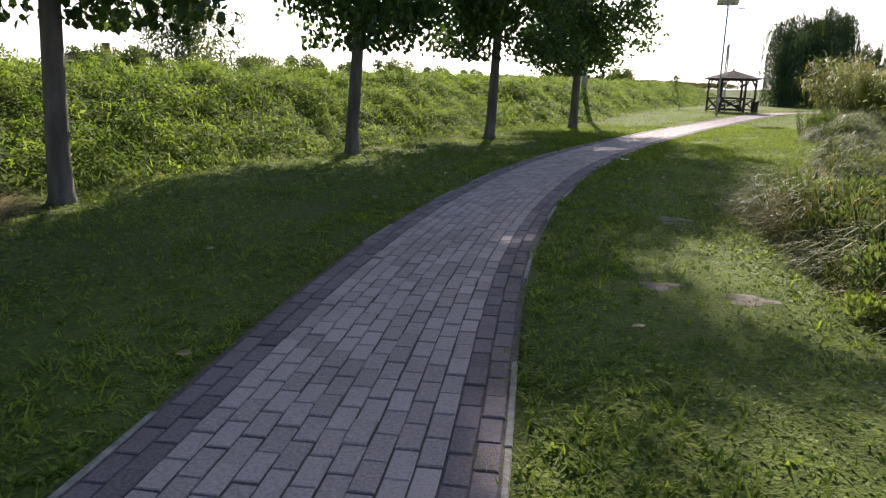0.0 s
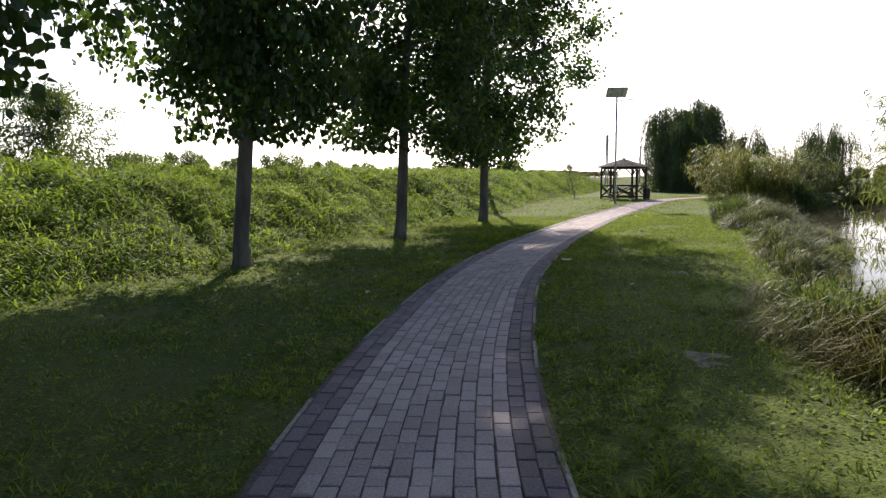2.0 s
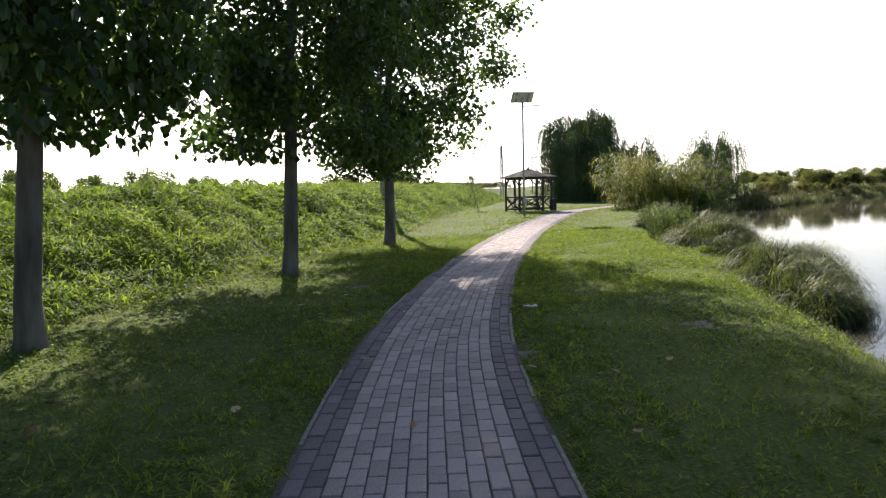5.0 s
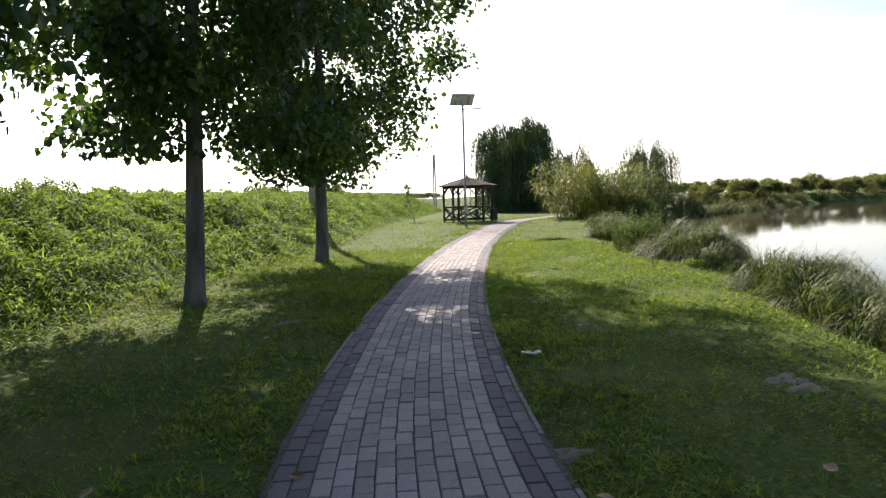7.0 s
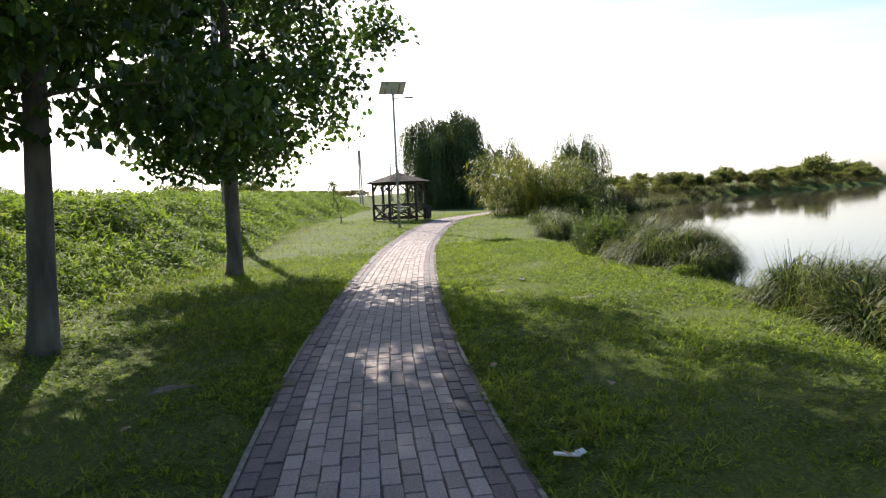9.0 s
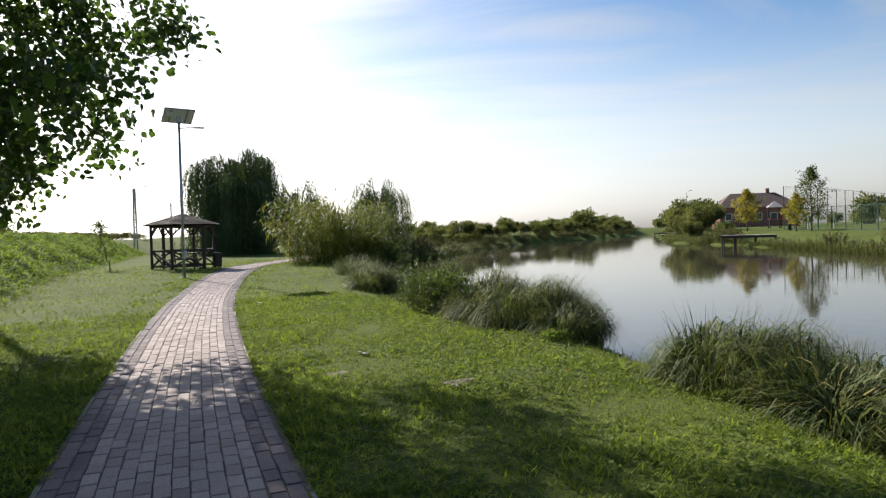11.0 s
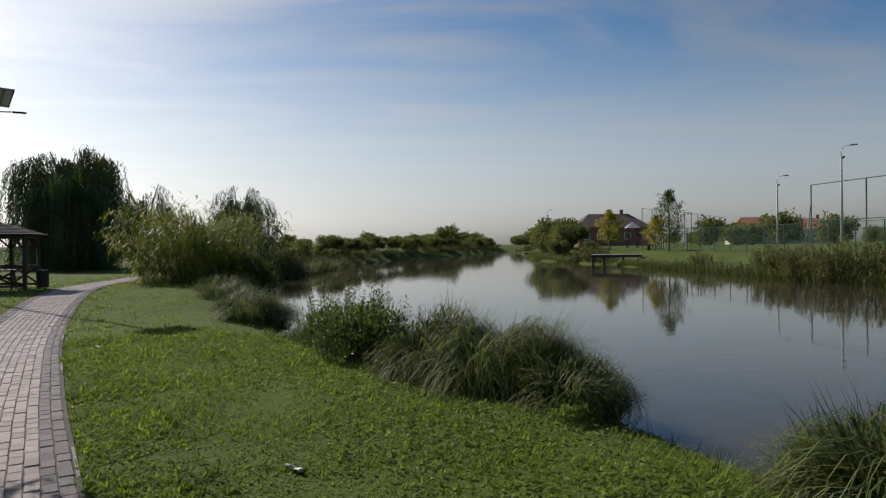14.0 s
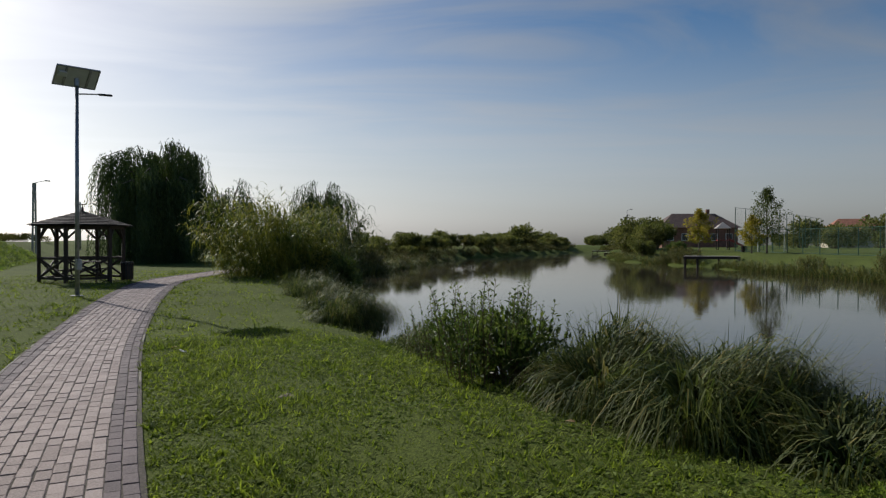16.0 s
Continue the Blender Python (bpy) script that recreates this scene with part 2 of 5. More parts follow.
# ---- mesh helpers ----
def raw_mesh(name, verts, faces, material, smooth=False):
    """A mesh from arrays: verts (n, 3), faces (m, k) with one k for all."""
    verts, faces = np.asarray(verts, dtype=np.float32), np.asarray(faces, dtype=np.int32)
    me = bpy.data.meshes.new(name)
    k = faces.shape[1]
    me.vertices.add(len(verts)); me.loops.add(faces.size); me.polygons.add(len(faces))
    me.vertices.foreach_set("co", verts.ravel())
    me.loops.foreach_set("vertex_index", faces.ravel())
    me.polygons.foreach_set("loop_start", np.arange(0, faces.size, k, dtype=np.int32))
    me.polygons.foreach_set("use_smooth", np.full(len(faces), smooth))
    me.materials.append(M[material])
    me.update(calc_edges=True)
    return me


def stuff(name, verts, faces, material, parent=None, label="", category="", smooth=False, kind="stuff"):
    ob = new(name, raw_mesh(name, verts, faces, material, smooth))
    if parent:
        ob.parent = parent
        if kind == "stuff":
            ob["kind"] = "stuff"
        if label:
            ob["label"] = label
    else:
        tagged(ob, label, category, kind=kind)
    return ob


def part(name, bm, material, parent=None, label="", smooth=False):
    me = bpy.data.meshes.new(name)
    bm.normal_update()
    bm.to_mesh(me)
    bm.free()
    me.materials.append(M[material])
    if smooth:
        me.polygons.foreach_set("use_smooth", np.full(len(me.polygons), True))
    ob = new(name, me)
    if parent:
        ob.parent = parent
    if label:
        ob["label"] = label
    return ob


def box(bm, size, at=(0, 0, 0), turn=(0, 0, 0), bevel=0.0):
    m = pose(*at, *turn) @ Matrix.Diagonal((*size, 1))
    vs = bmesh.ops.create_cube(bm, size=1, matrix=m)["verts"]
    if bevel:
        es = list({e for v in vs for e in v.link_edges})
        bmesh.ops.bevel(bm, geom=es, offset=bevel, segments=1, affect="EDGES")
    return bm


def beam(bm, a, b, w, d=None, bevel=0.0):
    """A bar from a to b with section w by d."""
    a, b = Vector(a), Vector(b)
    q = (b - a).to_track_quat("Z", "Y")
    m = Matrix.Translation((a + b) / 2) @ q.to_matrix().to_4x4() @ Matrix.Diagonal((w, d or w, (b - a).length, 1))
    vs = bmesh.ops.create_cube(bm, size=1, matrix=m)["verts"]
    if bevel:
        bmesh.ops.bevel(bm, geom=list({e for v in vs for e in v.link_edges}), offset=bevel, segments=1, affect="EDGES")
    return bm


def rod(bm, a, b, r1, r2=None, seg=10):
    a, b = Vector(a), Vector(b)
    q = (b - a).to_track_quat("Z", "Y")
    m = Matrix.Translation((a + b) / 2) @ q.to_matrix().to_4x4()
    bmesh.ops.create_cone(bm, cap_ends=True, segments=seg, radius1=r1, radius2=r1 if r2 is None else r2, depth=(b - a).length, matrix=m)
    return bm


def tube(bm, pts, radii, seg=9):
    """A bent, tapered tube through points."""
    rings, side = [], None
    for i, p in enumerate(pts):
        p = Vector(p)
        d = (Vector(pts[min(i + 1, len(pts) - 1)]) - Vector(pts[max(i - 1, 0)])).normalized()
        if side is None:
            side = d.orthogonal()
        side = (side - d * side.dot(d)).normalized()
        up = d.cross(side)
        rings.append([bm.verts.new(p + radii[i] * (side * math.cos(2 * math.pi * k / seg) + up * math.sin(2 * math.pi * k / seg))) for k in range(seg)])
    for r0, r1 in zip(rings, rings[1:]):
        for k in range(seg):
            bm.faces.new((r0[k], r0[(k + 1) % seg], r1[(k + 1) % seg], r1[k]))
    bm.faces.new(list(reversed(rings[0]))); bm.faces.new(rings[-1])
    return bm


def thing(name, at, label, category, turn=0, group="", kind=""):
    ob = new(name)
    ob.matrix_world = pose(*at, 0, 0, turn)
    ob.empty_display_size = 0.2
    return tagged(ob, label, category, group, kind)


rng = np.random.default_rng(7)


# ---- plan ----
def spline(points, step):
    """Even points on a smooth curve through the given ones."""
    p = np.array(points, dtype=float)
    p = np.vstack([2 * p[0] - p[1], p, 2 * p[-1] - p[-2]])
    out = []
    for i in range(1, len(p) - 2):
        for u in np.linspace(0, 1, 40, endpoint=False):
            out.append(0.5 * ((2 * p[i]) + (p[i + 1] - p[i - 1]) * u + (2 * p[i - 1] - 5 * p[i] + 4 * p[i + 1] - p[i + 2]) * u ** 2 + (3 * p[i] - p[i - 1] - 3 * p[i + 1] + p[i + 2]) * u ** 3))
    out.append(p[-2])
    out = np.array(out)
    s = np.concatenate([[0], np.cumsum(np.linalg.norm(np.diff(out, axis=0), axis=1))])
    t = np.arange(0, s[-1], step)
    return np.column_stack([np.interp(t, s, out[:, 0]), np.interp(t, s, out[:, 1])])


PATH_MID = [(-3.0, -16), (-2.15, -7), (-1.62, -2.0), (-1.14, 0.27), (-0.56, 3.0), (0.09, 5.35), (0.92, 7.7), (2.3, 11.0), (4.15, 14.5),
            (5.95, 17.5), (8.2, 21.0), (10.1, 23.85), (13.0, 28.0), (16.4, 32.4), (20.0, 36.7), (23.6, 40.4), (29.6, 44.6), (38.0, 50.0), (50.0, 55.5), (70, 60)]
BANK_FOOT = [(-30, -42), (-9.5, -3), (-5.6, 6.5), (-2.3, 12.9), (1.3, 18.5), (5.1, 24.4), (9.1, 30.4), (14.0, 39.0), (18.0, 45.5), (22.6, 52), (33, 68), (52, 92), (110, 150)]
SHORE = [(2.6, -14), (2.7, -6), (2.9, -1), (3.3, 2.2), (4.6, 5.2), (6.0, 8.0), (8.6, 11.6), (10.8, 14.2), (12.9, 16.6), (14.6, 19.6), (16.6, 23.6), (19.0, 27.0),
         (21.0, 29.3), (24.5, 33.0), (28, 37.5), (32, 41.3), (40, 45.5), (50, 49.8), (85, 65), (120, 71), (155, 79), (205, 92), (215, 84), (170, 69), (125, 54),
         (94, 42), (84.5, 35.8), (74, 29.2), (67, 24.4), (59, 19.2), (47, 12.6), (41, 4), (37, -10), (28, -26), (10, -30)]
path_c = spline(PATH_MID, 0.225)
foot_c = spline(BANK_FOOT, 0.5)
shore_c = spline(SHORE + [SHORE[0]], 0.5)


def nearest(px, py, line):
    """Distance to a line of points, the index of the nearest one and the side (+ is left of the way it runs)."""
    px, py = np.atleast_1d(px), np.atleast_1d(py)
    dist, idx = np.empty(len(px)), np.empty(len(px), dtype=int)
    for a in range(0, len(px), 4000):
        d2 = (px[a:a + 4000, None] - line[None, :, 0]) ** 2 + (py[a:a + 4000, None] - line[None, :, 1]) ** 2
        idx[a:a + 4000] = d2.argmin(1)
        dist[a:a + 4000] = np.sqrt(d2.min(1))
    i0, i1 = np.clip(idx - 1, 0, len(line) - 1), np.clip(idx + 1, 0, len(line) - 1)
    t = line[i1] - line[i0]
    side = np.sign(t[:, 0] * (py - line[idx, 1]) - t[:, 1] * (px - line[idx, 0]))
    return dist, idx, side


def in_pond(px, py):
    inside = np.zeros(len(px), dtype=bool)
    x0, y0 = shore_c[:, 0], shore_c[:, 1]
    x1, y1 = np.roll(x0, -1), np.roll(y0, -1)
    for a, b_, c, d in zip(x0, y0, x1, y1):
        if b_ != d:
            hit = ((b_ > py) != (d > py)) & (px < (c - a) * (py - b_) / (d - b_) + a)
            inside ^= hit
    return inside


def smooth(t):
    t = np.clip(t, 0, 1)
    return t * t * (3 - 2 * t)


WATER = -0.5


def path_height(y):
    return 0.22 * smooth((np.asarray(y, dtype=float) - 27) / 15)


def height(px, py):
    """Height of the ground at plan places."""
    px, py = np.atleast_1d(np.asarray(px, dtype=float)), np.atleast_1d(np.asarray(py, dtype=float))
    near = path_height(py)
    df, _, sf = nearest(px, py, foot_c)
    d = df * sf
    wob = 0.18 * np.sin(px * 0.9 + py * 0.35) + 0.12 * np.sin(px * 0.37 - py * 1.3)
    bank = 1.4 * smooth((d - 0.1 + wob) / 4.2) + 0.2 * smooth(d / 1.2) + 0.08 * smooth(d / 3) * wob * 3
    ds, _, _ = nearest(px, py, shore_c)
    pond = in_pond(px, py)
    far_side = smooth((px - 0.42 * py - 31) / 9)
    far_end = smooth((px - 60) / 60)
    base = near + bank + 0.58 * far_side * smooth(ds / 3) + 0.25 * far_side * smooth((ds - 3) / 30) + 0.3 * far_end
    width = 1.7 - 0.5 * far_side
    land = WATER + (base - WATER) * np.sin(np.clip(ds / width, 0, 1) * math.pi / 2) ** 0.8
    under = WATER - 0.7 * smooth(ds / 2.0)
    h = np.where(pond, under, land)
    dp, _, _ = nearest(px, py, path_c)
    h = h + 0.025 * np.sin(px * 1.7 + 1.3 * py) * np.sin(py * 1.1 - 0.7 * px) * smooth((dp - 0.9) / 1.0)
    return np.where(dp < 0.9, near - 0.03, np.where(dp < 1.1, near - 0.03 + (h - near + 0.03) * (dp - 0.9) / 0.2, h))


# ---- ground, water ----
def axis(lo, hi, step, far):
    core = np.arange(lo, hi + step / 2, step)
    out = [0.0]
    while out[-1] < far:
        out.append(out[-1] * 1.22 + step)
    out = np.array(out[1:])
    return np.concatenate([lo - out[::-1], core, hi + out])


gx, gy = axis(-12, 26, 0.24, 3500), axis(-8, 76, 0.3, 3500)
GX, GY = np.meshgrid(gx, gy)
ground_z = height(GX.ravel(), GY.ravel())
nx, ny = len(gx), len(gy)
idx = np.arange(nx * ny).reshape(ny, nx)
quads = np.stack([idx[:-1, :-1], idx[:-1, 1:], idx[1:, 1:], idx[1:, :-1]], -1).reshape(-1, 4)
stuff("ground", np.column_stack([GX.ravel(), GY.ravel(), ground_z]), quads, "soil", None, "mown lawn and grassy bank sloping to a pond", "ground", True, "structure")
stuff("water", [(1, -34, WATER), (230, -34, WATER), (230, 110, WATER), (1, 110, WATER)], [(0, 1, 2, 3)], "water", None, "still murky brown pond water mirroring the sky", "water", False, "structure")


# ---- vegetation builders ----
def blades(base, length, width, lean, heading, curl, segs=2):
    """Bent tapered blades as triangles: arrays of base points, lengths, widths, lean (0 upright, 1 flat), headings and curl."""
    n_ = len(base)
    ups = np.linspace(0, 1, segs + 1)
    hx, hy = np.cos(heading), np.sin(heading)
    verts = np.empty((n_, 2 * segs + 1, 3), dtype=np.float32)
    for i, u in enumerate(ups):
        a = lean + curl * u
        out = length * u * np.sin(a)
        up = length * u * np.cos(a)
        w = width * (1 - u) ** 0.6 * 0.5 if i < segs else np.zeros(n_)
        cx, cy, cz = base[:, 0] + hx * out, base[:, 1] + hy * out, base[:, 2] + up
        if i < segs:
            verts[:, 2 * i] = np.column_stack([cx - hy * w, cy + hx * w, cz])
            verts[:, 2 * i + 1] = np.column_stack([cx + hy * w, cy - hx * w, cz])
        else:
            verts[:, 2 * i] = np.column_stack([cx, cy, cz])
    f = []
    for i in range(segs - 1):
        f += [(2 * i, 2 * i + 1, 2 * i + 3), (2 * i, 2 * i + 3, 2 * i + 2)]
    f.append((2 * segs - 2, 2 * segs - 1, 2 * segs))
    f = np.array(f)
    faces = (f[None] + (np.arange(n_) * (2 * segs + 1))[:, None, None]).reshape(-1, 3)
    return verts.reshape(-1, 3), faces


def leaves(pos, size, aspect, axis_dir, normal, simple=False):
    """Folded four-cornered leaves at pos, pointing along axis_dir."""
    n_ = len(pos)
    a = axis_dir / np.linalg.norm(axis_dir, axis=1, keepdims=True)
    s = np.cross(normal, a)
    s /= np.linalg.norm(s, axis=1, keepdims=True) + 1e-9
    up = np.cross(a, s)
    sz = size[:, None]
    w, z = s * sz * aspect * 0.5, up * sz * 0.07
    if simple:
        v = np.stack([pos, pos + a * sz * 0.45 + w + z, pos + a * sz, pos + a * sz * 0.45 - w + z], 1)
        f = (np.array([(0, 1, 2), (0, 2, 3)])[None] + (np.arange(n_) * 4)[:, None, None]).reshape(-1, 3)
        return v.reshape(-1, 3), f
    v = np.stack([pos, pos + a * sz * 0.18 + w * 0.75 + z, pos + a * sz * 0.5 + w + z, pos + a * sz, pos + a * sz * 0.5 - w + z, pos + a * sz * 0.18 - w * 0.75 + z], 1)
    f = (np.array([(0, 1, 2), (0, 2, 3), (0, 3, 4), (0, 4, 5)])[None] + (np.arange(n_) * 6)[:, None, None]).reshape(-1, 3)
    return v.reshape(-1, 3), f


def join(*sets):
    vs, fs, k = [], [], 0
    for v, f in sets:
        vs.append(v); fs.append(f + k); k += len(v)
    return np.vstack(vs), np.vstack(fs)


def unit(n_):
    v = rng.normal(size=(n_, 3))
    return v / np.linalg.norm(v, axis=1, keepdims=True)


def canopy_tree(name, label, high, low, radius, trunk_r, leaf, leaf_n, size, seed_, aspect=0.85, lean=(0, 0), peak=0.55, category="tree"):
    """A broadleaved tree: a tapered trunk, limbs that carry leaf sprays, uneven outline with gaps."""
    r = np.random.default_rng(seed_)
    root = thing(name, (0, 0, 0), label, category)
    bm = bmesh.new()
    steps = 9
    pts = [(lean[0] * (i / steps) + 0.05 * math.sin(i * 1.7 + seed_), lean[1] * (i / steps) + 0.05 * math.cos(i * 1.3), high * 0.93 * i / steps) for i in range(steps + 1)]
    pts[0] = (0, 0, -0.1)
    tube(bm, [(0, 0, -0.1), (0.01, 0, 0.12), (0, 0, 0.5)] + pts[2:], [trunk_r * 1.55, trunk_r * 1.15, trunk_r] + [trunk_r * (1.0 - 0.95 * (i / steps) ** 0.9) + 0.012 for i in range(2, steps + 1)], 14)
    part("trunk", bm, "bark", root, "", True)
    tips = []
    bm = bmesh.new()
    limbs = int(20 + high * 2.2)
    for k in range(limbs):
        u = (k + r.random()) / limbs
        z0 = low * 0.93 + (high * 0.9 - low) * u
        ang = k * 2.4 + r.normal() * 0.35
        prof = math.sin(math.pi * min(1, max(0.03, (u * 0.92 + 0.16) ** (0.7 / max(peak, 0.2) * 0.55)))) ** 0.65
        ln = radius * prof * r.uniform(0.72, 1.15)
        rise = ln * (0.15 + 0.55 * u) * r.uniform(0.6, 1.3)
        base_p = np.array([np.interp(z0, [p[2] for p in pts], [p[0] for p in pts]), np.interp(z0, [p[2] for p in pts], [p[1] for p in pts]), z0])
        d = np.array([math.cos(ang), math.sin(ang), 0])
        line = [base_p + d * ln * v + np.array([0, 0, rise * (v ** 1.3)]) + r.normal(size=3) * 0.06 * ln * v for v in (0, 0.3, 0.6, 1.0)]
        rr = trunk_r * 0.17 * (1 - 0.5 * u)
        tube(bm, line, [rr, rr * 0.75, rr * 0.5, rr * 0.15], 5)
        for j in range(9):
            v = r.uniform(0.22, 1.0)
            p = base_p + d * ln * v + np.array([0, 0, rise * (v ** 1.3)])
            q = p + np.clip(r.normal(size=3), -1.5, 1.5) * np.array([0.14, 0.14, 0.13]) * radius * (0.45 + 0.55 * (1 - u) + 0.1)
            tips.append(q)
            if j % 3 == 0:
                tube(bm, [p, (p + q) / 2 + r.normal(size=3) * 0.03, q], [rr * 0.3, rr * 0.2, 0.004], 4)
    part("limb", bm, "bark" if trunk_r > 0.09 else "twig", root)["kind"] = "stuff"
    tips = np.array(tips)
    c = tips[r.integers(0, len(tips), leaf_n)]
    spread = 0.08 * radius * r.random((leaf_n, 1)) ** 0.4 + 0.03
    pos = c + np.clip(r.normal(size=(leaf_n, 3)), -1.5, 1.5) * spread * np.array([1.25, 1.25, 0.95])
    pos = pos[pos[:, 2] > low * 0.86]
    m_ = len(pos)
    out = pos - np.array([0, 0, (low + high) / 2])
    ax = r.normal(size=(m_, 3)) * 0.7 + out / (np.linalg.norm(out, axis=1, keepdims=True) + 1e-6) * 0.4 + np.array([0, 0, -0.55])
    nr = r.normal(size=(m_, 3)) * 0.7 + np.array([0, 0, 0.8])
    v, f = leaves(pos, size * r.uniform(0.65, 1.2, m_), aspect, ax, nr, size > 0.15)
    stuff("crown", v, f, leaf, root)
    return root


def weeping_tree(name, label, high, radius, strands, leaf_len, seed_, trunk_r=0.35, drop=0.9):
    """A weeping willow: arching limbs from which long leafy strands hang."""
    r = np.random.default_rng(seed_)
    root = thing(name, (0, 0, 0), label, "tree")
    bm = bmesh.new()
    tube(bm, [(0, 0, -0.2), (0.05, 0, high * 0.12), (-0.05, 0.05, high * 0.3), (0.1, 0, high * 0.55)], [trunk_r * 1.4, trunk_r, trunk_r * 0.85, trunk_r * 0.5], 12)
    part("trunk", bm, "bark", root, "", True)
    bm = bmesh.new()
    arcs = []
    for k in range(26):
        ang = k * 2.4 + r.normal() * 0.2
        reach = radius * r.uniform(0.35, 1.0)
        top = high * r.uniform(0.72, 1.0) * (1.0 - 0.22 * (reach / radius) ** 2)
        d = np.array([math.cos(ang), math.sin(ang), 0])
        line = [np.array([0, 0, high * 0.3]) + d * 0.1, d * reach * 0.35 + np.array([0, 0, top * 0.78]), d * reach * 0.7 + np.array([0, 0, top]), d * reach + np.array([0, 0, top * 0.93])]
        tube(bm, line, [trunk_r * 0.35, trunk_r * 0.22, trunk_r * 0.12, 0.01], 5)
        arcs.append((line, d))
    part("limb", bm, "bark", root)["kind"] = "stuff"
    bases, lens = [], []
    sp, sd = [], []
    for k in range(strands):
        line, d = arcs[r.integers(len(arcs))]
        u = r.uniform(0.25, 1.0) * 3
        i = min(int(u), 2)
        p = line[i] + (line[i + 1] - line[i]) * (u - i) + r.normal(size=3) * np.array([0.07, 0.07, 0.02]) * radius
        ln = min(p[2] * drop, high * r.uniform(0.3, 0.98))
        sway = r.normal(size=2) * 0.05
        m_ = max(4, int(ln / (leaf_len * 0.75)))
        v = np.linspace(0, 1, m_)
        arch = 0.35 * np.sin(np.minimum(v * 4, 1.57))
        pos = np.column_stack([p[0] + d[0] * arch + sway[0] * ln * v, p[1] + d[1] * arch + sway[1] * ln * v, p[2] + 0.22 * np.sin(np.minimum(v * 5, 3.14)) - ln * v])
        sp.append(pos + r.normal(size=pos.shape) * 0.035)
        sd.append(np.column_stack([r.normal(size=m_) * 0.35 + d[0] * 0.1, r.normal(size=m_) * 0.35 + d[1] * 0.1, -np.ones(m_)]))
    pos, ax = np.vstack(sp), np.vstack(sd)
    m_ = len(pos)
    v, f = leaves(pos, leaf_len * r.uniform(0.8, 1.5, m_), 0.26, ax, r.normal(size=(m_, 3)), True)
    stuff("crown", v, f, "willow_leaf", root)
    return root


def shrub(name, label, rx, ry, high, leaf, n_leaf, size, seed_, aspect=0.5, category="bush", lumps=14, rise=0.5):
    """A rounded shrub of many leaf clumps on thin stems, with an uneven outline."""
    r = np.random.default_rng(seed_)
    root = thing(name, (0, 0, 0), label, category)
    bm = bmesh.new()
    cs, rs = [], []
    for k in range(lumps):
        a, q = r.uniform(0, 2 * math.pi), math.sqrt(r.random()) * 0.75
        z = high * r.uniform(0.25, 0.88) * (1 - 0.55 * q * q)
        c = np.array([rx * q * math.cos(a), ry * q * math.sin(a), z])
        cs.append(c); rs.append(r.uniform(0.16, 0.32) * min((rx + ry) / 2, high) * 1.05)
        tube(bm, [(c[0] * 0.25, c[1] * 0.25, -0.15), (c[0] * 0.6, c[1] * 0.6, z * 0.55), c], [0.012 * high, 0.008 * high, 0.003 * high], 4)
    part("stem", bm, "twig", root)["kind"] = "stuff"
    k = r.integers(0, lumps, n_leaf)
    cs, rs = np.array(cs), np.array(rs)
    dirs = r.normal(size=(n_leaf, 3))
    dirs /= np.linalg.norm(dirs, axis=1, keepdims=True)
    pos = cs[k] + dirs * (rs[k] * r.random(n_leaf) ** 0.45)[:, None] * np.array([1.15, 1.15, 0.95]) + r.normal(size=(n_leaf, 3)) * 0.04 * high
    pos[:, 2] = np.maximum(pos[:, 2], 0.02 * high * r.random(n_leaf))
    ax = dirs + r.normal(size=(n_leaf, 3)) * 0.6 + np.array([0, 0, rise])
    v, f = leaves(pos, size * r.uniform(0.6, 1.3, n_leaf), aspect, ax, r.normal(size=(n_leaf, 3)) + np.array([0, 0, 0.8]), True)
    stuff("foliage", v, f, leaf, root)
    return root


def sedge_clump(name, label, rx, ry, high, n_blade, seed_, material="sedge", width=0.018, wind=0.7, upright=0.45, category="sedge", dead=0.08):
    """A tussock: upright blades inside, and a dome of long blades that arch over and hang down its flanks, combed by the wind."""
    r = np.random.default_rng(seed_)
    root = thing(name, (0, 0, 0), label, category)
    a, q = r.uniform(0, 2 * math.pi, n_blade), np.sqrt(r.random(n_blade))
    gx_, gy_ = np.cos(a) * q + wind * 0.75, np.sin(a) * q - wind * 0.35
    head = np.arctan2(gy_, gx_) + r.normal(size=n_blade) * 0.45
    x_, y_ = rx * q * np.cos(a), ry * q * np.sin(a)
    lump = 0.8 + 0.2 * np.sin(x_ * 5 + seed_) * np.sin(y_ * 4.3 + 2 * seed_)
    stand = r.random(n_blade) < upright
    dome = 0.74 * high * np.sqrt(1.0 - 0.85 * q * q) * lump
    z0 = np.where(stand, -0.15, dome * r.uniform(0.35, 1.0, n_blade))
    ln = np.where(stand, (dome + 0.15) * r.uniform(0.85, 1.5, n_blade), high * r.uniform(0.28, 0.6, n_blade))
    lean_ = np.where(stand, r.uniform(0.0, 0.25, n_blade) + 0.15 * q, r.uniform(0.2, 0.8, n_blade))
    curl = np.where(stand, r.uniform(0.1, 0.9, n_blade), r.uniform(1.2, 2.3, n_blade))
    wide = width * r.uniform(0.6, 1.4, n_blade)
    base = np.column_stack([x_, y_, z0])
    old = r.random(n_blade) < dead
    for pick, nm, mat, lab in ((~old, "foliage", material, ""), (old, "dead_foliage", "dry_grass", "dry straw-coloured blades")):
        v, f = blades(base[pick], ln[pick], wide[pick], lean_[pick], head[pick], curl[pick], 4)
        stuff(nm, v, f, mat, root, lab)
    return root


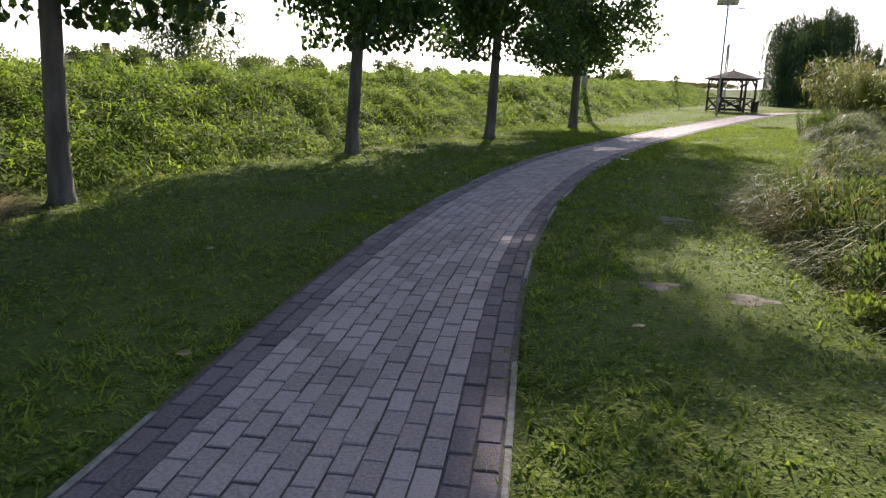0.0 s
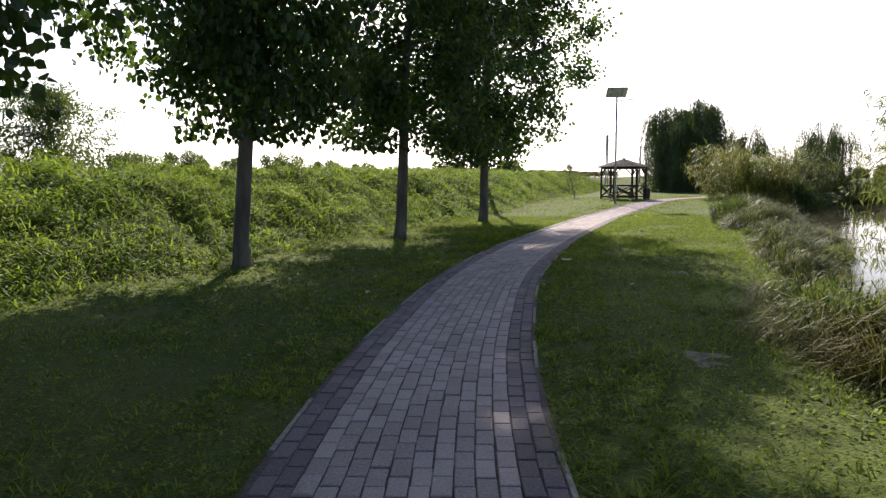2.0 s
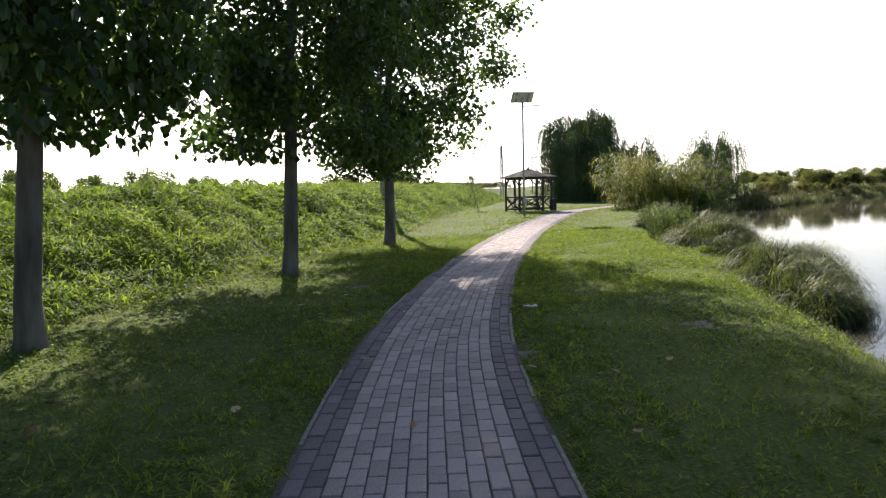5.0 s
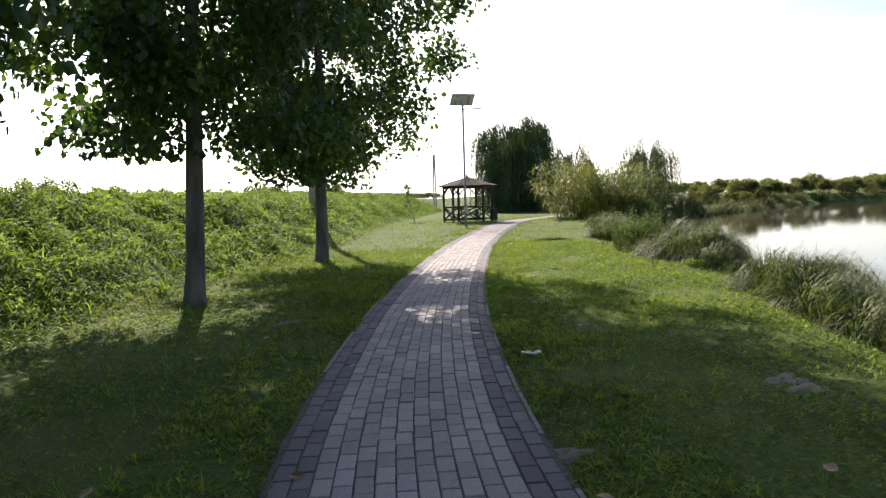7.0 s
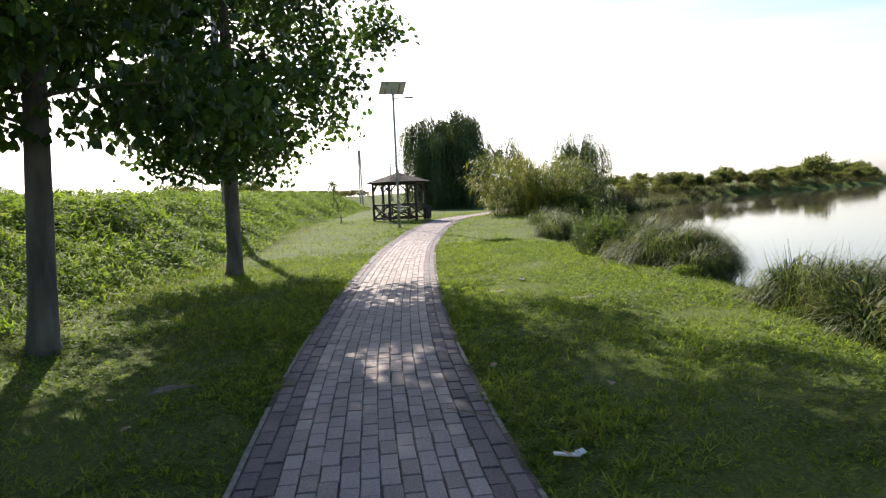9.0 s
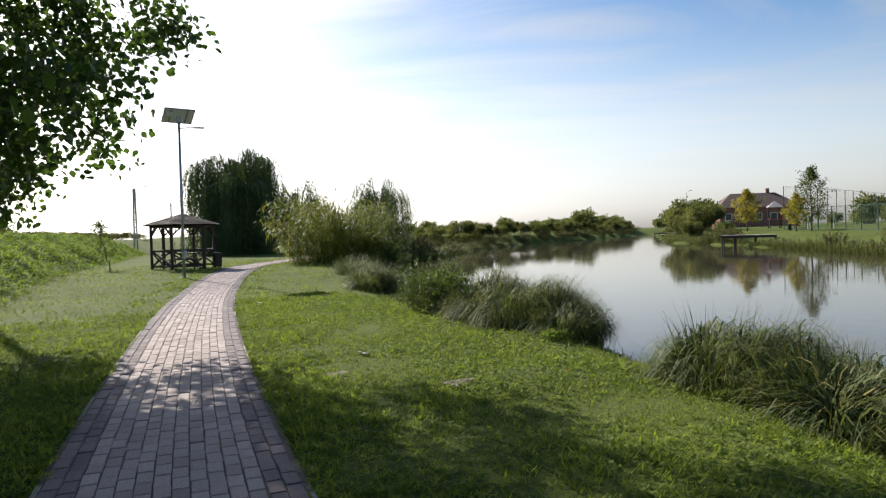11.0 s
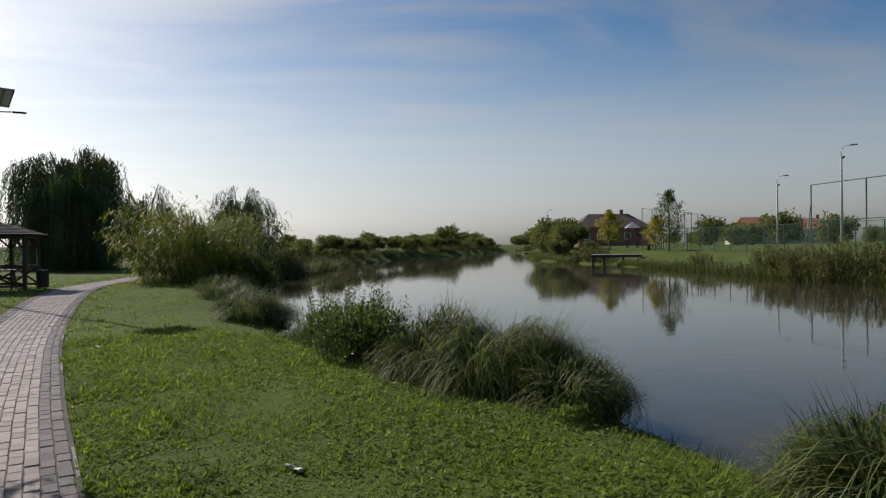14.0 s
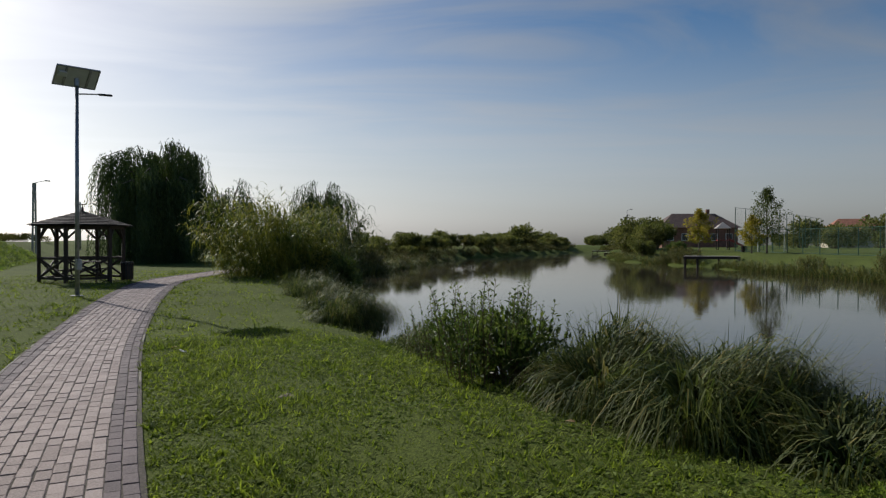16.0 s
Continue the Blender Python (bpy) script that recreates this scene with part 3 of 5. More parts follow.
def reed_stand(name, label, rx, ry, high, stems, seed_, leaf="reed", lean=(0.0, 0.0), plume=True):
    """Tall reeds: upright canes with long drooping leaves and feathery plumes."""
    r = np.random.default_rng(seed_)
    root = thing(name, (0, 0, 0), label, "reeds")
    a, q = r.uniform(0, 2 * math.pi, stems), np.sqrt(r.random(stems))
    bx, by = rx * q * np.cos(a), ry * q * np.sin(a)
    hs = high * (0.62 + 0.38 * np.sin(bx * 0.9 + seed_) ** 2) * r.uniform(0.75, 1.05, stems) * (1 - 0.3 * q ** 3)
    tilt = np.column_stack([r.normal(size=stems) * 0.07 + bx / rx * 0.26 + lean[0], r.normal(size=stems) * 0.07 + by / ry * 0.26 + lean[1]])
    base = np.column_stack([bx, by, np.full(stems, -0.3)])
    head = np.arctan2(tilt[:, 1], tilt[:, 0])
    cane = blades(base, hs + 0.3, np.full(stems, 0.028), np.hypot(tilt[:, 0], tilt[:, 1]), head, np.full(stems, 0.12), 4)
    sets = [cane]
    per = 26
    k = np.repeat(np.arange(stems), per)
    u = r.uniform(0.12, 1.0, len(k))
    ang = np.hypot(tilt[k, 0], tilt[k, 1]) + 0.12 * u
    p = base[k] + np.column_stack([np.cos(head[k]) * np.sin(ang) * (hs[k] + 0.3) * u, np.sin(head[k]) * np.sin(ang) * (hs[k] + 0.3) * u, np.cos(ang) * (hs[k] + 0.3) * u])
    sets.append(blades(p, high * r.uniform(0.1, 0.2, len(k)), r.uniform(0.035, 0.07, len(k)), r.uniform(0.3, 0.9, len(k)), r.uniform(0, 2 * math.pi, len(k)), r.uniform(0.6, 1.9, len(k)), 3))
    v, f = join(*sets)
    stuff("foliage", v, f, leaf, root)
    if plume:
        t_ = np.where(r.random(stems) < 0.25)[0]
        k = np.repeat(t_, 16)
        ang = np.hypot(tilt[k, 0], tilt[k, 1]) + 0.12
        p = base[k] + np.column_stack([np.cos(head[k]) * np.sin(ang) * (hs[k] + 0.3), np.sin(head[k]) * np.sin(ang) * (hs[k] + 0.3), np.cos(ang) * (hs[k] + 0.3) - r.uniform(0, 0.12, len(k))])
        v, f = blades(p, r.uniform(0.12, 0.3, len(k)), np.full(len(k), 0.018), r.uniform(0.05, 0.6, len(k)), r.uniform(0, 2 * math.pi, len(k)), r.uniform(0.2, 1.2, len(k)), 2)
        stuff("plumage", v, f, "dry_grass", root, "pale feathery plumes")
    return root


def shoot_bush(name, label, rx, ry, high, stems, seed_, leaf="bush_leaf", size=0.075):
    """Upright leafy shoots from one stool."""
    r = np.random.default_rng(seed_)
    root = thing(name, (0, 0, 0), label, "bush")
    bm = bmesh.new()
    ps, axs = [], []
    for k in range(stems):
        a, q = r.uniform(0, 2 * math.pi), math.sqrt(r.random())
        b0 = np.array([rx * q * math.cos(a), ry * q * math.sin(a), -0.1])
        tip = b0 + np.array([rx * 0.35 * math.cos(a) * q + r.normal() * 0.08, ry * 0.35 * math.sin(a) * q + r.normal() * 0.08, high * r.uniform(0.45, 1.1)])
        tube(bm, [b0, (b0 + tip) / 2 + r.normal(size=3) * 0.02, tip], [0.008, 0.006, 0.002], 4)
        m_ = int(26 * (tip[2] - b0[2]) / high) + 6
        u = np.linspace(0.12, 1.0, m_)[:, None]
        ps.append(b0 + (tip - b0) * u + r.normal(size=(m_, 3)) * 0.012)
        turn = np.arange(m_) * 2.4 + r.uniform(0, 6)
        axs.append(np.column_stack([np.cos(turn), np.sin(turn), r.uniform(0.2, 1.0, m_)]))
    part("stem", bm, "twig", root)["kind"] = "stuff"
    ps, axs = np.vstack(ps), np.vstack(axs)
    v, f = leaves(ps, size * r.uniform(0.6, 1.3, len(ps)), 0.34, axs, r.normal(size=(len(ps), 3)) * 0.4 + np.array([0, 0, 1.0]))
    stuff("foliage", v, f, leaf, root)
    return root


def plant(ob, x, y, turn=0, scale=1.0, dz=0.0, tilt=0.0):
    """Stands a thing on the ground."""
    sc = scale if isinstance(scale, tuple) else (scale,) * 3
    ob.matrix_basis = pose(x, y, float(height([x], [y])[0]) + dz, 0, tilt, 0) @ pose(0, 0, 0, 0, 0, turn) @ Matrix.Diagonal((*sc, 1))
    return ob


def again(ob, x, y, turn=0, scale=1.0, dz=0.0, tilt=0.0):
    c = copy_thing(ob, pose(x, y, float(height([x], [y])[0]) + dz, 0, tilt, 0) @ pose(0, 0, 0, 0, 0, turn))
    c.scale = scale if isinstance(scale, tuple) else (scale,) * 3
    return c


# ---- avenue trees ----
POPLAR = "young broadleaved avenue tree with grey bark and dense dark green leaves"
poplar_a = canopy_tree("avenue_tree", POPLAR, 13.4, 2.5, 3.6, 0.148, "poplar_leaf", 59000, 0.125, 3, peak=0.34)
poplar_b = canopy_tree("avenue_tree", POPLAR, 14.2, 2.35, 3.5, 0.148, "poplar_leaf", 61000, 0.125, 11, lean=(0.4, 0.1), peak=0.34)
for ob_ in (poplar_a, poplar_b):
    ob_["group"] = "avenue trees along the path"
plant(poplar_a, -4.77, 6.5, 40, (0.9, 0.9, 1.0), tilt=2.5)
plant(poplar_b, -1.64, 12.9, 0, (0.92, 0.92, 1.1), tilt=2.0)
again(poplar_a, 2.1, 18.3, 190, (1.0, 1.0, 1.05), tilt=3.0)
again(poplar_b, 6.1, 24.1, 120, (1.08, 1.08, 0.98), tilt=3.0)
again(poplar_b, -8.0, 0.0, 250)


# ---- paved path ----
tang = np.gradient(path_c, axis=0)
tang /= np.linalg.norm(tang, axis=1, keepdims=True)
side_n = np.column_stack([tang[:, 1], -tang[:, 0]])
COL, LEN = 0.1125, 0.225


def on_path(s, u):
    """Plan place at s rows along the path and u metres to its right."""
    s = np.clip(s, 0, len(path_c) - 1.001)
    i = np.floor(s).astype(int)
    fr = (s - i)[..., None] if np.ndim(s) else s - i
    c = path_c[i] * (1 - fr) + path_c[i + 1] * fr
    n_ = side_n[i] * (1 - fr) + side_n[i + 1] * fr
    return c + n_ * (u[..., None] if np.ndim(u) else u)


rows_n = len(path_c) - 2
strip = []
for u in (-7.35 * COL, 7.35 * COL):
    q = on_path(np.arange(rows_n, dtype=float), np.full(rows_n, u))
    strip.append(np.column_stack([q, path_height(q[:, 1]) - 0.009]))
bed_v = np.vstack(strip)
k_ = np.arange(rows_n - 1)
pavement = stuff("pavement", bed_v, np.column_stack([k_, k_ + rows_n, k_ + rows_n + 1, k_ + 1]), "joint", None,
                 "winding footpath of pinkish-grey concrete pavers with dark border courses", "footpath", False, "structure")

PIECES = (int(np.argmin(abs(path_c[:, 1] - 6.6))), int(np.argmin(abs(path_c[:, 1] - 6.6))) + 21)


def paver_block(centre, ax, nr, hl, hw, top):
    """Chamfered pavers: arrays of centres, axes and half sizes to verts and quads."""
    n_ = len(centre)
    vs = np.empty((n_, 12, 3), dtype=np.float32)
    for k, (inset, dz) in enumerate(((0, -0.03), (0, -0.005), (0.005, 0.0))):
        for j, (a, b_) in enumerate(((-1, -1), (1, -1), (1, 1), (-1, 1))):
            vs[:, 4 * k + j, :2] = centre + ax * (a * (hl - inset))[:, None] + nr * (b_ * (hw - inset))[:, None]
            vs[:, 4 * k + j, 2] = top + dz
    f = [(8, 11, 10, 9)]
    for k in (0, 4):
        for j in range(4):
            f.append((k + j, k + 4 + j, k + 4 + (j + 1) % 4, k + (j + 1) % 4))
    f = (np.array(f)[None] + (np.arange(n_) * 12)[:, None, None]).reshape(-1, 4)
    return vs.reshape(-1, 3), f


def pavers(cols, name, material, label):
    cs, ss = [], []
    for c in cols:
        r_ = np.arange(2, rows_n - 3) + 0.5 * (c % 2)
        r_ = r_[(r_ < PIECES[0]) | (r_ >= PIECES[1])]
        cs.append(np.full(len(r_), (c - 6.5) * COL)); ss.append(r_)
    u, s = np.concatenate(cs), np.concatenate(ss)
    u = u + rng.normal(size=len(u)) * 0.0022
    s = s + rng.normal(size=len(s)) * 0.018
    centre = on_path(s, u)
    a = on_path(s + 0.4, u) - on_path(s - 0.4, u)
    stretch_ = np.linalg.norm(a, axis=1) / 0.8
    a /= np.linalg.norm(a, axis=1, keepdims=True)
    a = a + np.column_stack([a[:, 1], -a[:, 0]]) * rng.normal(size=(len(a), 1)) * 0.013
    top = path_height(centre[:, 1]) + rng.normal(size=len(u)) * 0.0024
    v, f = paver_block(centre, a, np.column_stack([a[:, 1], -a[:, 0]]), stretch_ * 0.5 - 0.0046 - 0.002 * rng.random(len(u)), np.full(len(u), COL / 2 - 0.0044), top)
    return stuff(name, v, f, material, pavement, label)


pavers(range(2, 12), "field_pavers", "paver", "pinkish-grey concrete pavers")
pavers((0, 1, 12, 13), "border_pavers", "dark_paver", "dark grey border pavers")

# grassed-over concrete edging
one = paver_block(np.zeros((1, 2)), np.array([[1.0, 0]]), np.array([[0, 1.0]]), np.array([0.47]), np.array([0.017]), np.zeros(1))
kerb_mesh = raw_mesh("kerb_stone", one[0], one[1], "kerb")
for s_ in range(45, 215, 4):
    for u_ in (-7.22 * COL, 7.22 * COL):
        p, q = on_path(float(s_), u_), on_path(float(s_) + 1, u_)
        if rng.random() < 0.3:
            continue
        ob = new("kerb_stone", kerb_mesh)
        ob.parent = pavement
        ob.matrix_basis = pose(*p, float(path_height(p[1])) - 0.004 + rng.uniform(-0.014, 0.008), rng.normal() * 1.5, 0, math.degrees(math.atan2(q[1] - p[1], q[0] - p[0])))


# ---- picnic gazebo ----
def gazebo(at, turn):
    root = thing("gazebo", at, "dark-stained wooden hexagonal gazebo with a shingled roof on grass", "gazebo", turn)
    R, EAVE, N = 1.42, 2.08, 6
    ang = [math.radians(60 * k) for k in range(N)]
    corner = [Vector((R * math.cos(a), R * math.sin(a), 0)) for a in ang]
    for c in corner:
        bm = bmesh.new()
        box(bm, (0.12, 0.12, EAVE + 0.1), (c.x, c.y, (EAVE - 0.1) / 2), (0, 0, math.degrees(math.atan2(c.y, c.x))), 0.01)
        part("post", bm, "dark_wood", root)
    for k in range(N):
        a, b_ = corner[k], corner[(k + 1) % N]
        t_ = (b_ - a).normalized()
        bm = bmesh.new()
        beam(bm, a + Vector((0, 0, EAVE - 0.05)), b_ + Vector((0, 0, EAVE - 0.05)), 0.09, 0.12, 0.008)
        part("top_beam", bm, "dark_wood", root)
        for e, sgn in ((a, 1), (b_, -1)):
            bm = bmesh.new()
            beam(bm, e + t_ * sgn * 0.04 + Vector((0, 0, EAVE - 0.48)), e + t_ * sgn * 0.42 + Vector((0, 0, EAVE - 0.1)), 0.06, 0.07, 0.006)
            part("bracket", bm, "dark_wood", root)
        if k == 5:
            continue
        for z in (0.16, 0.88):
            bm = bmesh.new()
            beam(bm, a + t_ * 0.05 + Vector((0, 0, z)), b_ - t_ * 0.05 + Vector((0, 0, z)), 0.05, 0.09, 0.006)
            part("rail", bm, "dark_wood", root)
        for za, zb in ((0.18, 0.86), (0.86, 0.18)):
            bm = bmesh.new()
            off = Vector((t_.y, -t_.x, 0)) * (0.026 if za < zb else -0.026)
            beam(bm, a + t_ * 0.06 + off + Vector((0, 0, za)), b_ - t_ * 0.06 + off + Vector((0, 0, zb)), 0.05, 0.075, 0.005)
            part("cross_brace", bm, "dark_wood", root)
    # roof: six facets of overlapping shingle courses
    RO, TOP = 1.8, 2.62
    bm = bmesh.new()
    apex = bm.verts.new((0, 0, TOP - 0.03))
    low_ = [bm.verts.new((RO * 0.97 * math.cos(a), RO * 0.97 * math.sin(a), EAVE - 0.02)) for a in ang]
    for k in range(N):
        bm.faces.new((low_[k], low_[(k + 1) % N], apex))
    bm.faces.new(list(reversed(low_)))
    roof = part("roof", bm, "dark_wood", root, "shingled hipped roof")
    courses = 9
    for k in range(N):
        for i in range(courses):
            u0, u1 = i / courses, min(1.0, (i + 1.25) / courses)
            bm = bmesh.new()
            p0, p1 = Vector((RO * math.cos(ang[k]), RO * math.sin(ang[k]), EAVE)), Vector((RO * math.cos(ang[(k + 1) % N]), RO * math.sin(ang[(k + 1) % N]), EAVE))
            top = Vector((0, 0, TOP))
            q = [p0.lerp(top, u0), p1.lerp(top, u0), p1.lerp(top, u1), p0.lerp(top, u1)]
            lo, hi = Vector((0, 0, 0.012)), Vector((0, 0, 0.045))
            v = [bm.verts.new(w) for w in (q[0] + lo, q[1] + lo, q[2] + lo * 0.3, q[3] + lo * 0.3, q[0] + hi, q[1] + hi, q[2] + lo, q[3] + lo)]
            for f in ((3, 2, 1, 0), (4, 5, 6, 7), (0, 1, 5, 4), (1, 2, 6, 5), (2, 3, 7, 6), (3, 0, 4, 7)):
                bm.faces.new([v[j] for j in f])
            part("shingle_course", bm, "shingle", roof)
    bm = bmesh.new()
    rod(bm, (0, 0, TOP - 0.02), (0, 0, TOP + 0.08), 0.09, 0.05, 8); rod(bm, (0, 0, TOP + 0.08), (0, 0, TOP + 0.3), 0.045, 0.005, 8)
    part("finial", bm, "dark_wood", root)
    return root


def picnic_table(at, turn):
    root = thing("picnic_table", at, "dark wooden picnic table with attached benches inside the gazebo", "picnic table", turn)
    for k in range(5):
        bm = bmesh.new(); box(bm, (1.5, 0.12, 0.04), (0, -0.26 + 0.13 * k, 0.74), bevel=0.004); part("tabletop_plank", bm, "dark_wood", root)
    for y in (-0.68, 0.68):
        for d in (-0.065, 0.065):
            bm = bmesh.new(); box(bm, (1.5, 0.12, 0.04), (0, y + d, 0.45), bevel=0.004); part("bench_plank", bm, "dark_wood", root)
    for x in (-0.5, 0.5):
        bm = bmesh.new(); box(bm, (0.05, 1.6, 0.09), (x, 0, 0.385)); part("bench_bearer", bm, "dark_wood", root)
        bm = bmesh.new(); box(bm, (0.05, 0.62, 0.07), (x, 0, 0.685)); part("top_bearer", bm, "dark_wood", root)
        for s in (-1, 1):
            bm = bmesh.new(); beam(bm, (x + 0.05, s * 0.22, 0.72), (x + 0.05, s * 0.6, 0), 0.045, 0.09); part("leg", bm, "dark_wood", root)
    return root


GZ = (21.1, 42.0)
gz = float(height([GZ[0]], [GZ[1]])[0])
gazebo((*GZ, gz), -22)
picnic_table((*GZ, gz + 0.0), -40)


def litter_bin(at, name="litter_bin", label="black slatted litter bin beside the gazebo"):
    root = thing(name, at, label, "litter bin")
    bm = bmesh.new(); rod(bm, (0, 0, 0.08), (0, 0, 0.68), 0.17, 0.19, 14); part("body", bm, "black_plastic", root)
    for k in range(12):
        a = 2 * math.pi * k / 12
        bm = bmesh.new(); beam(bm, (0.2 * math.cos(a), 0.2 * math.sin(a), 0.06), (0.212 * math.cos(a), 0.212 * math.sin(a), 0.72), 0.05, 0.018); part("slat", bm, "dark_wood", root)
    bm = bmesh.new(); rod(bm, (0, 0, 0.70), (0, 0, 0.74), 0.235, 0.225, 14); part("rim", bm, "black_plastic", root)
    for s in (-1, 1):
        bm = bmesh.new(); beam(bm, (s * 0.15, 0, -0.05), (s * 0.15, 0, 0.1), 0.04); part("foot", bm, "black_plastic", root)
    return root


litter_bin((22.1, 40.75, float(height([22.1], [40.75])[0])))


# ---- solar street lamp ----
def solar_lamp(at):
    root = thing("solar_street_lamp", at, "galvanised steel street lamp with a tilted solar panel on top", "street lamp")
    bm = bmesh.new(); rod(bm, (0, 0, -0.3), (0, 0, 5.95), 0.062, 0.045, 14); part("pole", bm, "steel", root, "", True)
    bm = bmesh.new(); box(bm, (0.26, 0.26, 0.02), (0, 0, 0.03), bevel=0.004); part("base_plate", bm, "steel", root)
    bm = bmesh.new(); box(bm, (0.14, 0.1, 0.3), (0, -0.08, 0.9), bevel=0.01); part("junction_box", bm, "steel", root)
    frame_m = pose(0, 0.02, 6.15, -41, 0, -14)
    def put(bm_):
        bm_.transform(frame_m); return bm_
    bm = bmesh.new(); box(bm, (1.08, 0.64, 0.012), (0, 0, 0.012)); panel = part("solar_panel", put(bm), "panel_cell", root, "dark blue solar cells")
    bm = bmesh.new(); box(bm, (1.08, 0.64, 0.01), (0, 0, -0.002)); part("backing", put(bm), "panel_back", panel)
    for a_, s_ in (((0, 0.325, 0), (1.12, 0.035, 0.05)), ((0, -0.325, 0), (1.12, 0.035, 0.05)), ((0.545, 0, 0), (0.035, 0.62, 0.05)), ((-0.545, 0, 0), (0.035, 0.62, 0.05))):
        bm = bmesh.new(); box(bm, s_, a_, bevel=0.004); part("frame_bar", put(bm), "steel", panel)
    for x_ in (-0.3, 0.3):
        bm = bmesh.new(); box(bm, (0.05, 0.6, 0.05), (x_, 0, -0.035)); part("support_rail", put(bm), "steel", panel)
    bm = bmesh.new(); box(bm, (0.2, 0.16, 0.08), (-0.38, -0.1, -0.06), bevel=0.01); part("battery_box", put(bm), "panel_back", panel)
    bm = bmesh.new(); rod(bm, (0, 0, 5.9), (0, 0.02, 6.1), 0.07, 0.07, 10); part("collar", bm, "steel", root)
    arm_d = Vector((0.8, -0.55, 0)).normalized()
    bm = bmesh.new(); rod(bm, (0, 0, 5.68), arm_d * 0.62 + Vector((0, 0, 5.72)), 0.02, 0.018, 8); part("arm", bm, "steel", root)
    bm = bmesh.new(); box(bm, (0.36, 0.11, 0.05), (0, 0, 0), bevel=0.015)
    bm.transform(Matrix.Translation(arm_d * 0.72 + Vector((0, 0, 5.71))) @ Matrix.Rotation(math.atan2(arm_d.y, arm_d.x), 4, "Z")); part("lamp_head", bm, "black_plastic", root, "flat LED lamp head")
    return root


solar_lamp((17.3, 35.8, float(height([17.3], [35.8])[0])))


def lattice_pole(at, high, arm=True, label="concrete utility pole with a small street light arm"):
    root = thing("utility_pole", at, label, "utility pole")
    for s in (-1, 1):
        bm = bmesh.new(); beam(bm, (s * 0.16, 0, -0.2), (s * 0.08, 0, high), 0.06, 0.16); part("leg", bm, "concrete", root)
    n_ = int(high / 0.7)
    for k in range(1, n_ + 1):
        z = high * k / n_; w = 0.16 - 0.08 * k / n_
        bm = bmesh.new(); box(bm, (2 * w, 0.14, 0.1), (0, 0, z - 0.05)); part("rung", bm, "concrete", root)
    if arm:
        bm = bmesh.new(); rod(bm, (0, 0, high), (0.9, 0, high + 0.25), 0.025, 0.025, 6); part("arm", bm, "steel", root)
        bm = bmesh.new(); box(bm, (0.5, 0.18, 0.09), (1.1, 0, high + 0.27), bevel=0.03); part("lamp_head", bm, "steel", root)
    return root


def slim_post(name, at, high, r, label, category, cross=False):
    root = thing(name, at, label, category)
    bm = bmesh.new(); rod(bm, (0, 0, -0.3), (0, 0, high), r, r * 0.75, 10); part("shaft", bm, "concrete", root, "", True)
    bm = bmesh.new(); rod(bm, (0, 0, high), (0, 0, high + 0.06), r * 0.9, r * 0.4, 10); part("cap", bm, "steel", root)
    if cross:
        bm = bmesh.new(); box(bm, (1.4, 0.08, 0.08), (0, 0, high - 0.25)); part("crossarm", bm, "dark_wood", root)
        for x_ in (-0.6, 0, 0.6):
            bm = bmesh.new(); rod(bm, (x_, 0, high - 0.2), (x_, 0, high - 0.05), 0.04, 0.03, 6); part("insulator", bm, "concrete", root)
    return root


def ground_at(x, y):
    return float(height([x], [y])[0])


lattice_pole((38.0, 78.0, ground_at(38, 78)), 6.1)
slim_post("utility_post", (9.7, 35.9, ground_at(9.7, 35.9)), 8.3, 0.16, "plain grey utility post on the grassy bank", "utility post")
slim_post("utility_pole", (52, 95, ground_at(52, 95)), 5.5, 0.12, "distant wooden utility pole with a crossarm", "utility pole", True)
slim_post("utility_pole", (24, 90, ground_at(24, 90)), 5.0, 0.1, "distant wooden utility pole with a crossarm", "utility pole", True)


# ---- willows, reeds and shore plants ----
plant(weeping_tree("weeping_willow", "large weeping willow with strands hanging to the grass", 9.5, 5.1, 3300, 0.21, 21, 0.4, 0.98), 39.0, 62.2)
w2 = weeping_tree("weeping_willow", "smaller weeping willow behind the reeds", 7.3, 3.1, 800, 0.17, 22, 0.2, 0.85)
plant(w2, 45.3, 62.0)
again(w2, 47.0, 53.5, 130, 0.95)

plant(reed_stand("giant_reeds", "yellowing giant reeds with drooping leaves on the shore", 2.4, 1.9, 4.7, 230, 31, "reed", (-0.12, 0.05)), 28.9, 39.6)
plant(reed_stand("giant_reeds", "greenish-brown reeds with plumes at the water", 3.0, 2.2, 4.7, 230, 32, "sedge", (0.06, -0.04)), 33.5, 42.6)
plant(shrub("willow_bush", "dense grey-green bush leaning over the water", 2.6, 2.0, 2.8, "bush_leaf", 9000, 0.2, 33, 0.35), 33.0, 40.2)
plant(shrub("willow_bush", "dense grey-green bush leaning over the water", 1.8, 1.6, 2.2, "bush_leaf", 6000, 0.18, 34, 0.35), 30.2, 39.0)

